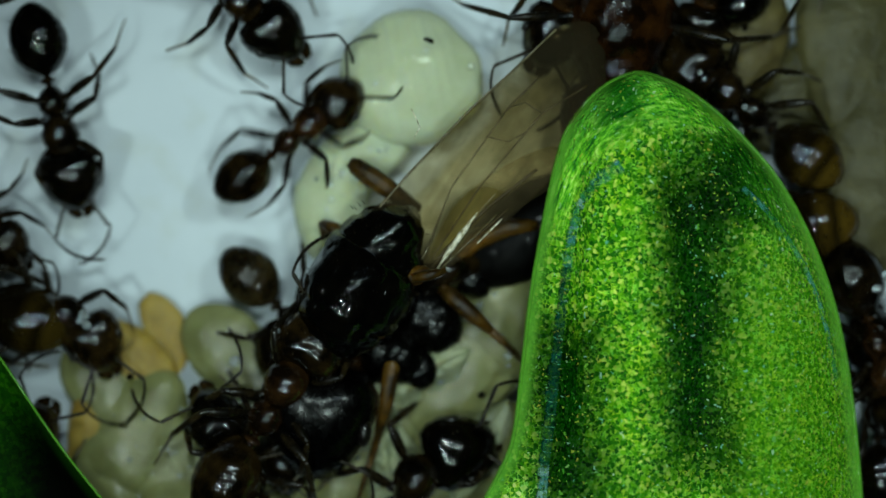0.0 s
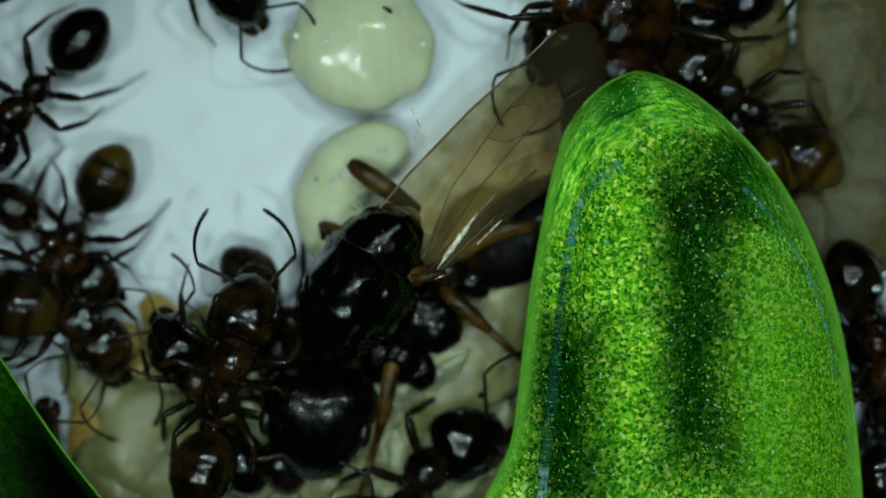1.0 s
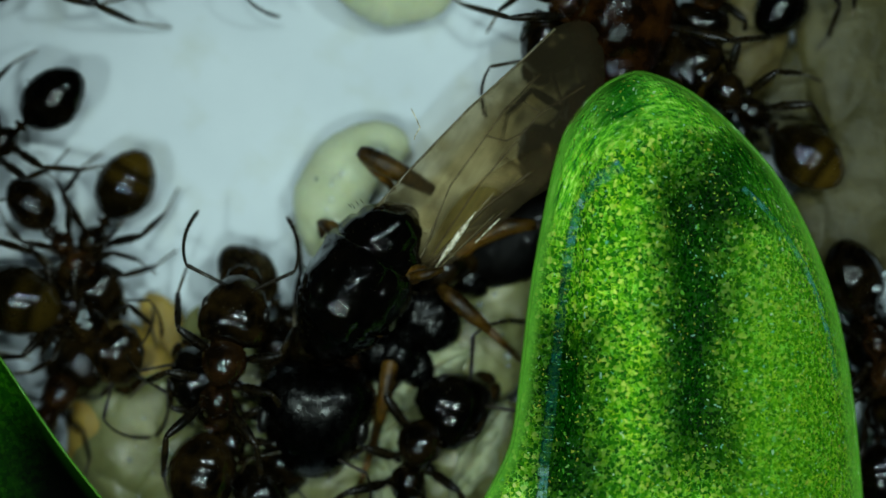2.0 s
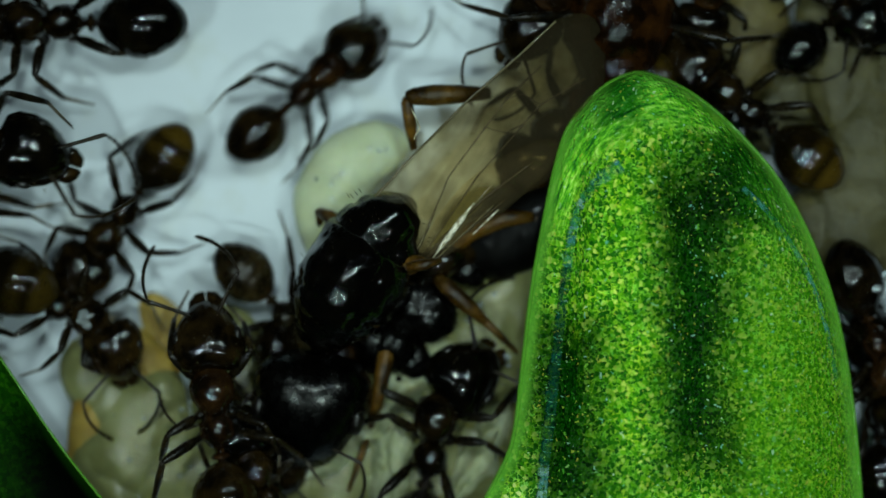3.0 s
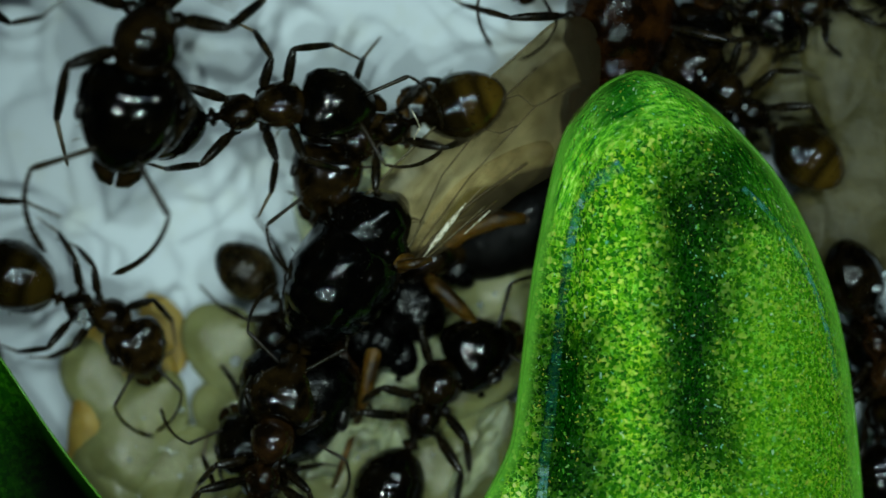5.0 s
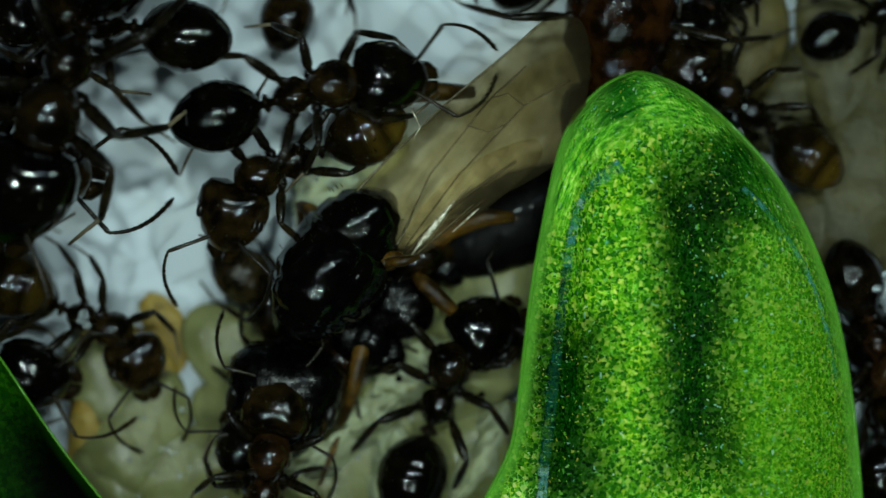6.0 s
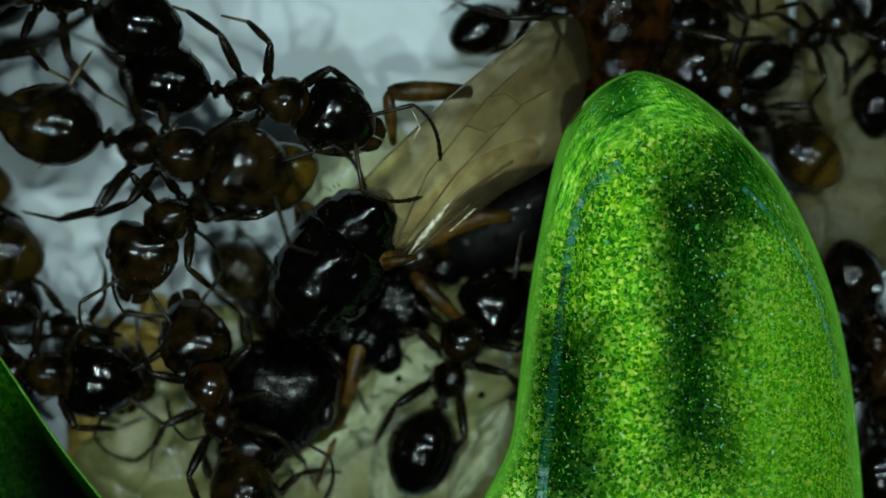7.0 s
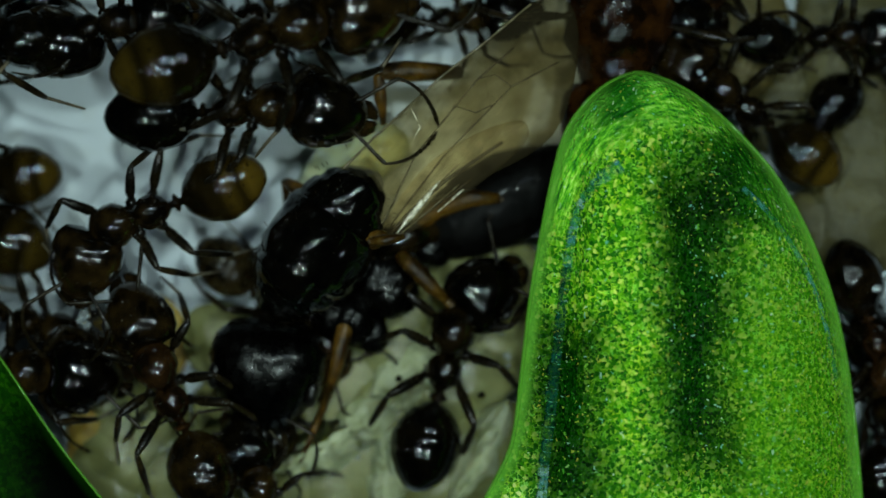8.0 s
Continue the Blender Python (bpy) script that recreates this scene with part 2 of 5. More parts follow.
GREENS = [(0.0, (0.008, 0.09, 0.006)), (0.25, (0.016, 0.14, 0.004)), (0.6, (0.04, 0.235, 0.004)), (0.85, (0.13, 0.4, 0.01)), (1.0, (0.5, 0.66, 0.14))]
# shade of the blade's grooves and its lit strips, put into the cell colour
SHADE_BANDS = [(-0.6, 1.15, -1.0, -6.8, (1.5, 1.42, 1.1)), (0.95, 1.05, -1.2, -7.6, (0.03, 0.13, 0.06)), (-1.3, 1.05, -4.2, -8.1, (0.02, 0.11, 0.05)), (1.7, 1.35, -0.95, -2.9, (0.09, 0.26, 0.15)), (-0.35, 0.5, -0.1, -1.0, (0.1, 0.3, 0.2)), (2.7, 1.9, -4.0, -12.0, (0.88, 0.92, 0.62)), (-1.95, 0.62, -7.45, -10.5, (3.2, 2.3, 6.0))]
LEAF = leaf_material("leaf_cells", GREENS, SHADE_BANDS, 0.3, margin=(0.15, 0.45, 0.045), shine=0.045, tip=True)
# two bands turn the dark leaf's lower part nearly black
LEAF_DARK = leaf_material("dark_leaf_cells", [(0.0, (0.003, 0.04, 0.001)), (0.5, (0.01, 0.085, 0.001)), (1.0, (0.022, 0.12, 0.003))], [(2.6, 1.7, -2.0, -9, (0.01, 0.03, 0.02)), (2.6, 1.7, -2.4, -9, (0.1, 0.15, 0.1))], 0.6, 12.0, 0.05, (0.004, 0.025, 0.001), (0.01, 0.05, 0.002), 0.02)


def clear_skin(name, colour, alpha, rough=0.12, mixed=()):
    """A thin clear film: part of the light goes straight through."""
    mat, nodes, links, bsdf = material(name)
    vec = coords(nodes, links, 1.0)
    col = ramp_node(nodes, links, noise_node(nodes, links, vec, 1.2, 4), [(0.3, tuple(c * 0.75 for c in colour)), (0.7, colour)])
    if mixed:
        piece = nodes.new("ShaderNodeNewGeometry")
        col = ramp_node(nodes, links, piece.outputs["Random Per Island"], mixed)
    links.new(col, bsdf.inputs["Base Color"])
    bsdf.inputs["Roughness"].default_value = rough
    bsdf.inputs["Alpha"].default_value = alpha
    bsdf.inputs["Specular IOR Level"].default_value = 0.2
    links.new(bump_node(nodes, links, noise_node(nodes, links, vec, 4.0, 3), 0.4, 0.03), bsdf.inputs["Normal"])
    return mat


RIM = clear_skin("leaf_rim", (0.12, 0.4, 0.03), 0.6)


def bead_skin(name, colours, low, high):
    """Beads in a line along the leaf's skin, seen in broken bits between the cells."""
    mat, nodes, links, bsdf = material(name)
    vec = coords(nodes, links, 1.0)
    piece = nodes.new("ShaderNodeNewGeometry")
    tone = mix_node(nodes, links, 0.5, piece.outputs["Random Per Island"], noise_node(nodes, links, vec, 7.0, 3))
    links.new(ramp_node(nodes, links, tone, colours), bsdf.inputs["Base Color"])
    links.new(ramp_node(nodes, links, noise_node(nodes, links, vec, 9.0, 4, 0.65), [(0.4, (low,) * 3), (0.6, (high,) * 3)]), bsdf.inputs["Alpha"])
    bsdf.inputs["Roughness"].default_value = 0.5
    bsdf.inputs["Specular IOR Level"].default_value = 0.03
    return mat


BEADS = bead_skin("leaf_beads", [(0.2, (0.001, 0.03, 0.014)), (0.5, (0.002, 0.06, 0.035)), (0.68, (0.004, 0.09, 0.06)), (0.85, (0.015, 0.15, 0.13))], 0.1, 0.5)
BEADS_PALE = bead_skin("leaf_beads_pale", [(0.2, (0.02, 0.2, 0.03)), (0.45, (0.05, 0.32, 0.14)), (0.6, (0.08, 0.34, 0.36)), (0.8, (0.4, 0.66, 0.5))], 0.0, 0.46)
RUNG = bead_skin("bead_rung", [(0.2, (0.02, 0.17, 0.05)), (0.5, (0.1, 0.36, 0.2)), (0.8, (0.5, 0.75, 0.6))], 0.1, 0.8)




QUEEN_AT = (-1.49, -0.61, -122.0)


def in_queen(x, y):
    """A plan place over the floor, turned into the queen's own space as she first lies."""
    dx, dy, a = x - QUEEN_AT[0], y - QUEEN_AT[1], radians(-QUEEN_AT[2])
    return dx * math.cos(a) - dy * math.sin(a), dx * math.sin(a) + dy * math.cos(a)


def wing_film(name, tint, share):
    """Brown-tinted clear film: most light passes through and takes its colour, the rest shines back."""
    mat, nodes, links, bsdf = material(name)
    vec = coords(nodes, links, 1.0)
    clear = nodes.new("ShaderNodeBsdfTransparent")
    long = nodes.new("ShaderNodeMapping")
    long.inputs["Scale"].default_value = (0.35, 4.5, 1.0)
    links.new(vec, long.inputs["Vector"])
    streaks = ramp_node(nodes, links, noise_node(nodes, links, long.outputs["Vector"], 1.0, 5, 0.6), [(0.3, tuple(c * 0.93 for c in tint)), (0.55, tint), (0.75, tuple(min(1.0, c * 1.06) for c in tint))])
    blots = ramp_node(nodes, links, noise_node(nodes, links, vec, 0.75, 4, 0.6), [(0.32, (0.74, 0.71, 0.62)), (0.5, (0.97, 0.96, 0.94)), (0.68, (1.12, 1.12, 1.12))])
    # clearest at root, browner towards the tip; shade beneath put into the tint
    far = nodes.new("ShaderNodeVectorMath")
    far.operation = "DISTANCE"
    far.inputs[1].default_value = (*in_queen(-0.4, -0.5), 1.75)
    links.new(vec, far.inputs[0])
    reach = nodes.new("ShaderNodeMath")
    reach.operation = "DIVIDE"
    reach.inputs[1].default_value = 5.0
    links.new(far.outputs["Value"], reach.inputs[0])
    tip_shade = ramp_node(nodes, links, reach.outputs[0], [(0.1, (1.22, 1.22, 1.24)), (0.35, (1.06, 1.05, 1.04)), (0.75, (0.86, 0.84, 0.8))])
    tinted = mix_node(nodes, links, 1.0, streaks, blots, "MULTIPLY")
    links.new(mix_node(nodes, links, 1.0, tinted, tip_shade, "MULTIPLY"), clear.inputs["Color"])
    bsdf.inputs["Base Color"].default_value = (0.34, 0.28, 0.16, 1)
    bsdf.inputs["Roughness"].default_value = 0.35
    bsdf.inputs["Specular IOR Level"].default_value = 0.1
    links.new(bump_node(nodes, links, noise_node(nodes, links, vec, 3.0, 4), 0.5, 0.04), bsdf.inputs["Normal"])
    both = nodes.new("ShaderNodeMixShader")
    both.inputs[0].default_value = share
    links.new(clear.outputs[0], both.inputs[1])
    links.new(bsdf.outputs[0], both.inputs[2])
    links.new(both.outputs[0], nodes["Material Output"].inputs["Surface"])
    return mat


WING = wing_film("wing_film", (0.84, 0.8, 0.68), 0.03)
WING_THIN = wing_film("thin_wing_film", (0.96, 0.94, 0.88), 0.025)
WING_VEIN = clear_skin("wing_vein", (0.09, 0.062, 0.026), 0.4, 0.3)
WING_EDGE = cuticle("wing_edge", (0.16, 0.13, 0.06), (0.4, 0.33, 0.18), 0.2)


def glint_film():
    """Creased film, clear in places; its glints are painted pale in short broken streaks."""
    mat, nodes, links, bsdf = material("wing_fold")
    vec = coords(nodes, links, 1.0)
    links.new(ramp_node(nodes, links, noise_node(nodes, links, vec, 9.0, 4), [(0.35, (0.3, 0.25, 0.13)), (0.62, (0.9, 0.85, 0.68))]), bsdf.inputs["Base Color"])
    links.new(ramp_node(nodes, links, noise_node(nodes, links, vec, 13.0, 4, 0.7), [(0.32, (0.2,) * 3), (0.45, (1.0,) * 3)]), bsdf.inputs["Alpha"])
    bsdf.inputs["Roughness"].default_value = 0.14
    bsdf.inputs["Specular IOR Level"].default_value = 0.8
    links.new(bump_node(nodes, links, noise_node(nodes, links, vec, 16.0, 3), 1.0, 0.03), bsdf.inputs["Normal"])
    return mat


WING_FOLD = glint_film()


# ---- mesh tools, all in millimetres ----
def sweep(pts, radii, seg=12, squash=1.0):
    """A closed tube along pts; radii: one per point, (across, up) or a number."""
    bm = bmesh.new()
    pts = [Vector(p) for p in pts]
    up = Vector((0, 0, 1))
    rings = []
    for i, p in enumerate(pts):
        d = (pts[min(i + 1, len(pts) - 1)] - pts[max(i - 1, 0)]).normalized()
        side = up.cross(d)
        side = side.normalized() if side.length > 1e-4 else Vector((0, 1, 0))
        top = d.cross(side)
        r = radii[i]
        a, b = r if isinstance(r, tuple) else (r, r * squash)
        rings.append([bm.verts.new(p + side * a * math.cos(k * math.tau / seg) + top * b * math.sin(k * math.tau / seg)) for k in range(seg)])
    for r0, r1 in zip(rings, rings[1:]):
        for k in range(seg):
            bm.faces.new((r0[k], r0[(k + 1) % seg], r1[(k + 1) % seg], r1[k]))
    bm.faces.new(rings[0][::-1])
    bm.faces.new(rings[-1])
    bmesh.ops.recalc_face_normals(bm, faces=bm.faces)
    return bm


def loft(rings, seg=20):
    """A body along x from rows (x, half width, half height, z)."""
    return sweep([(x, 0, z) for x, w, h, z in rings], [(w, h) for x, w, h, z in rings], seg)


def join(*many):
    """One bmesh out of several."""
    out = bmesh.new()
    for bm in many:
        me = bpy.data.meshes.new("tmp")
        bm.to_mesh(me)
        out.from_mesh(me)
        bpy.data.meshes.remove(me)
        bm.free()
    return out


def part(name, bm, mat, parent, label="", m=None):
    """Links a bmesh, drawn in millimetres, as one mesh under a thing or a part."""
    bmesh.ops.scale(bm, vec=(MM, MM, MM), verts=bm.verts)
    me = bpy.data.meshes.new(name)
    for f in bm.faces:
        f.smooth = True
    bm.to_mesh(me)
    bm.free()
    me.materials.append(mat)
    ob = new(name, me)
    ob.parent = parent
    if m is not None:
        ob.matrix_basis = m
    return tagged(ob, label)


def at(x, y, z, rx=0, ry=0, rz=0):
    return pose(x * MM, y * MM, z * MM, rx, ry, rz)


# ---- setting ----
def floor_sheet():
    bm = bmesh.new()
    bmesh.ops.create_grid(bm, x_segments=80, y_segments=80, size=40)
    for v in bm.verts:
        v.co.z = 0.12 * noise.noise(v.co * 0.35) - 0.1
    tagged(part("floor", bm, PLASTER, None), "white plaster nest floor, uneven and faintly stained", "floor", kind="structure")


def nest_walls():
    for name, x, y, a in (("wall_north", 0, 40.5, 0), ("wall_south", 0, -40.5, 0), ("wall_east", 40.5, 0, 90), ("wall_west", -40.5, 0, 90)):
        bm = bmesh.new()
        bmesh.ops.create_cube(bm, size=1, matrix=Matrix.LocRotScale((0, 0, 5), None, (80, 1, 12)))
        bmesh.ops.bevel(bm, geom=bm.edges[:], offset=0.3, segments=2, affect="EDGES")
        tagged(part(name, bm, PLASTER, None, m=at(x, y, 0, rz=a)), "low white plaster wall round the nest", "wall", kind="structure")


floor_sheet()
nest_walls()


# ---- the leaves ----
def smooth_curve(stops, x):
    """A value between stops (x, y), glided; close to x = 0 it opens like a root."""
    k = math.sqrt(max(x, 0))
    xs = [math.sqrt(p[0]) for p in stops]
    ys = [p[1] for p in stops]
    i = max(j for j in range(len(xs) - 1) if xs[j] <= k or j == 0)
    slope = lambda j: (ys[min(j + 1, len(ys) - 1)] - ys[max(j - 1, 0)]) / (xs[min(j + 1, len(xs) - 1)] - xs[max(j - 1, 0)])
    w = xs[i + 1] - xs[i]
    a = min((k - xs[i]) / w, 1.0)
    return (2 * a ** 3 - 3 * a * a + 1) * ys[i] + (a ** 3 - 2 * a * a + a) * w * slope(i) + (3 * a * a - 2 * a ** 3) * ys[i + 1] + (a ** 3 - a * a) * w * slope(i + 1)


def leaf_rise(u, half, d, crown):
    """Height of the upper skin at u, from -1 to 1 across the blade, d from the tip."""
    plump = crown * min(1.0, half / 2.0) ** 0.6
    dome = 1 - abs(u) ** 3.2
    fold = (0.22 * math.exp(-((u - 0.12) / 0.16) ** 2) + 0.14 * math.exp(-((u + 0.78) / 0.1) ** 2)) * min(1, max(0, (d - 0.8) / 1.5))
    return plump * (dome * 0.62 - fold), -plump * 0.4 * dome


def leaf_blade(edge_w, edge_e, length, crown, rows=90, cols=60):
    """Upper skin and underside of a fleshy leaf that runs along -y from its tip; its map holds the place across and along."""
    bm = bmesh.new()
    uv = bm.loops.layers.uv.new("leaf")
    place = {}
    top, low = [], []
    for i in range(rows + 1):
        d = length * (i / rows) ** 1.8
        w, e = smooth_curve(edge_w, d), smooth_curve(edge_e, d)
        mid, half = (w + e) / 2, max((e - w) / 2, 0.01)
        r0, r1 = [], []
        for j in range(cols + 1):
            u = math.sin(math.pi / 2 * (-1 + 2 * j / cols))
            x = mid + half * u
            up, down = leaf_rise(u, half, d, crown)
            up += 0.03 * noise.noise(Vector((x * 1.3, d * 0.7, 3))) * (1 - u * u)
            for row, z in ((r0, up), (r1, down)):
                v = bm.verts.new((x, -d, z))
                place[v] = (u, d)
                row.append(v)
        top.append(r0)
        low.append(r1)
    for i in range(rows):
        for j in range(cols):
            bm.faces.new((top[i][j], top[i + 1][j], top[i + 1][j + 1], top[i][j + 1]))
            bm.faces.new((low[i][j], low[i][j + 1], low[i + 1][j + 1], low[i + 1][j]))
        bm.faces.new((top[i][0], low[i][0], low[i + 1][0], top[i + 1][0]))
        bm.faces.new((top[i][cols], top[i + 1][cols], low[i + 1][cols], low[i][cols]))
    for f in bm.faces:
        for loop in f.loops:
            loop[uv].uv = place[loop.vert]
    return bm


def leaf_thread(edge_w, edge_e, length, radius):
    """The thin clear rim, once round the outline."""
    steps = [length * (i / 60) ** 2 for i in range(61)]
    pts = [(smooth_curve(edge_w, d), -d, 0) for d in reversed(steps)] + [(smooth_curve(edge_e, d), -d, 0) for d in steps[1:]]
    return sweep(pts, [radius] * len(pts), 8)


WEST_EDGE = [(0, 0.0), (0.06, -0.25), (0.25, -0.62), (0.55, -0.95), (1.06, -1.3), (1.7, -1.5), (2.66, -1.7), (3.9, -1.92), (5.4, -2.1), (6.7, -2.28), (7.4, -2.6), (8.0, -2.92), (9.5, -3.6), (12, -4.4)]
EAST_EDGE = [(0, 0.0), (0.06, 0.3), (0.37, 0.95), (1.06, 1.78), (1.9, 2.5), (2.87, 3.05), (3.9, 3.45), (5.0, 3.72), (6.1, 3.88), (7.1, 3.98), (8.0, 4.05), (12, 4.3)]


def big_leaf():
    leaf = new("leaf")
    leaf.matrix_basis = at(3.53, 3.18, 2.0)
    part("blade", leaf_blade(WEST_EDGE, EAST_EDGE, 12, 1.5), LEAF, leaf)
    part("leaf_margin", leaf_thread(WEST_EDGE, EAST_EDGE, 12, 0.045), RIM, leaf, "thin clear pale green rim")
    for name, label, wide, pts in (
            ("vein", "bluish beaded line", 0.16, [(-0.35, -1.7), (-0.75, -1.95), (-1.05, -2.45), (-1.2, -3.1), (-1.3, -3.9), (-1.42, -4.8), (-1.52, -5.7), (-1.62, -6.6), (-1.7, -7.5), (-1.75, -8.2)]),
            ("vein", "thin bluish line", 0.06, [(1.8, -2.1), (2.25, -2.5), (2.6, -2.95), (2.95, -3.5), (3.2, -4.1), (3.4, -4.8), (3.52, -5.5)])):
        beads, rungs = [], []
        for (x0, y0), (x1, y1) in zip(pts, pts[1:]):
            steps = 4 if wide > 0.1 else 1
            for k in range(steps):
                body = []
                for m in range(7):
                    f = (k + (0.06 + 0.88 * m / 6 if steps > 1 else m / 6)) / steps
                    x, y = x0 + (x1 - x0) * f, y0 + (y1 - y0) * f
                    w, e = smooth_curve(WEST_EDGE, -y), smooth_curve(EAST_EDGE, -y)
                    half = (e - w) / 2
                    body.append((x, y, leaf_rise((x - (w + e) / 2) / half, half, -y, 1.5)[0]))
                (ax, ay, _), (bx, by, bz) = body[0], body[-1]
                long = math.hypot(bx - ax, by - ay)
                nx, ny = (by - ay) / long, (ax - bx) / long
                reach = wide * (0.7 + 0.6 * abs(noise.noise(Vector((y0 * 9, k * 2.3, 1)))))
                rungs.append(sweep([(bx - nx * reach, by - ny * reach, bz), (bx - nx * reach * 0.4 + 0.015, by - 0.02, bz), (bx + nx * reach * 0.5, by - 0.015, bz), (bx + nx * reach, by + ny * reach + 0.02, bz)], [(0.008, 0.04), (0.014, 0.045), (0.013, 0.045), (0.007, 0.04)], 6))
                size = wide * (0.85 + 0.5 * abs(noise.noise(Vector((x0 * 7, k * 1.3, y0 * 5)))))
                beads.append(sweep(body, [(size * q, 0.035) for q in (0.86, 0.97, 1, 0.96, 1, 0.98, 0.85)] if steps > 1 else [(wide, 0.03)] * 7, 8))
        if wide < 0.1:
            part(name, join(*beads), BEADS_PALE, leaf, label)
            continue
        # pale towards the tip and at the very base, dark teal between
        part(name, join(*beads[:14], *beads[30:]), BEADS_PALE, leaf, "pale bluish beaded line")
        part(name, join(*beads[14:30]), BEADS, leaf, label)
        for rung in rungs[6:]:
            part("rung", rung, RUNG, leaf, "thin bright cross line of the beads")
    return tagged(leaf, "glossy bright green fleshy leaf with speckled cells, hanging over the nest", "leaf")


def corner_leaf():
    leaf = new("leaf")
    leaf.matrix_basis = at(-9.23, -0.30, 2.0, 0, 0, 0)
    west = [(0, 0), (3, -1.5), (12, -6)]
    east = [(0, 0.0), (0.3, 0.22), (1.7, 1.24), (4, 2.88), (12, 8.4)]
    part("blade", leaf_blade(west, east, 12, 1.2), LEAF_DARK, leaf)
    part("leaf_margin", leaf_thread(west, east, 12, 0.03), RIM, leaf, "thin pale green rim")
    return tagged(leaf, "dark green shiny leaf with a straight edge, beside the nest", "leaf")


# ---- ants ----
def rumple(bm, deep, scale):
    """Uneven surface, so that no two lights fall on it alike."""
    bm.normal_update()
    moves = [(v, v.normal * (deep * noise.noise(v.co * scale) + 0.45 * deep * noise.noise(v.co * scale * 2.7))) for v in bm.verts]
    for v, d in moves:
        v.co += d
    return bm


def gaster_mesh(length, wide, high):
    rows = []
    n = 34
    for i in range(n + 1):
        k = i / n
        r = math.sin(math.pi * k ** 0.94) ** 0.52 if 0 < k < 1 else 0.0
        r = max(r, 0.05)
        for g in (0.34, 0.6, 0.78, 0.9):
            r *= 1 - 0.045 * math.exp(-((k - g) / 0.014) ** 2)
        rows.append((length * (0.5 - k), wide / 2 * r, high / 2 * r, -0.06 * math.sin(math.pi * k)))
    return loft(rows, 24)


def head_mesh(s=1.0):
    rows = [(-0.52, 0.06, 0.06, 0), (-0.5, 0.2, 0.16, 0), (-0.43, 0.39, 0.27, 0), (-0.3, 0.485, 0.34, 0.01), (-0.1, 0.5, 0.36, 0.01), (0.1, 0.455, 0.35, 0), (0.28, 0.365, 0.3, -0.03), (0.42, 0.27, 0.23, -0.07), (0.5, 0.22, 0.16, -0.1), (0.53, 0.08, 0.06, -0.1)]
    bm = loft([tuple(v * s for v in r) for r in rows], 22)
    for v in bm.verts:
        # hollow back between the two hind corners, and a low ridge down the forehead
        v.co.x += 0.1 * s * math.exp(-(v.co.y / (0.2 * s)) ** 2) * max(0.0, min(1.0, -2.6 * v.co.x / s))
        if v.co.z > 0:
            v.co.z += 0.03 * s * math.exp(-(v.co.y / (0.07 * s)) ** 2) * max(0.0, min(1.0, 3 * v.co.x / s))
    return bm


def thorax_mesh():
    rows = [(0.78, 0.07, 0.08, 0.0), (0.74, 0.14, 0.15, 0.0), (0.63, 0.31, 0.28, 0.04), (0.45, 0.385, 0.36, 0.1), (0.28, 0.36, 0.36, 0.12), (0.12, 0.26, 0.29, 0.08), (0.03, 0.2, 0.22, 0.04), (-0.04, 0.205, 0.22, 0.03), (-0.16, 0.275, 0.27, 0.05), (-0.32, 0.28, 0.28, 0.03), (-0.45, 0.21, 0.21, -0.04), (-0.54, 0.1, 0.11, -0.1), (-0.59, 0.05, 0.05, -0.12)]
    return loft(rows, 20)


def bristles(anchor, count, long, seed):
    """Short stiff hairs standing off a body; anchor gives a point and its outward way."""
    rnd = random.Random(seed)
    bits = []
    for i in range(count):
        p, d = anchor(rnd)
        bits.append(sweep([p - d * 0.01, p + d * long * 0.5, p + d * long], [0.008, 0.006, 0.002], 4))
    return join(*bits)


def gaster_hair(length, wide, high):
    def anchor(rnd):
        a, k = rnd.uniform(0.2, math.pi - 0.2), rnd.uniform(0.1, 0.92)
        r = math.sin(math.pi * k ** 0.9) ** 0.62
        d = Vector((-0.5, math.cos(a), math.sin(a))).normalized()
        return Vector((length * (0.5 - k), wide / 2 * r * math.cos(a), high / 2 * r * math.sin(a))), d
    return anchor


def thorax_hair(rnd):
    x, a = rnd.uniform(-0.45, 0.68), rnd.uniform(0.3, math.pi - 0.3)
    r = 0.3 if x > 0 else 0.22
    d = Vector((rnd.uniform(-0.4, 0.2), math.cos(a), math.sin(a))).normalized()
    return Vector((x, r * math.cos(a), 0.06 + 0.32 * math.sin(a))), d


def head_hair(rnd):
    x, a = rnd.uniform(-0.45, 0.4), rnd.uniform(0.25, math.pi - 0.25)
    r = 0.56 * math.sqrt(max(0.1, 1 - (x / 0.7) ** 2))
    d = Vector((rnd.uniform(0.0, 0.7), math.cos(a), math.sin(a))).normalized()
    return Vector((x, r * math.cos(a), 0.7 * r * math.sin(a))), d


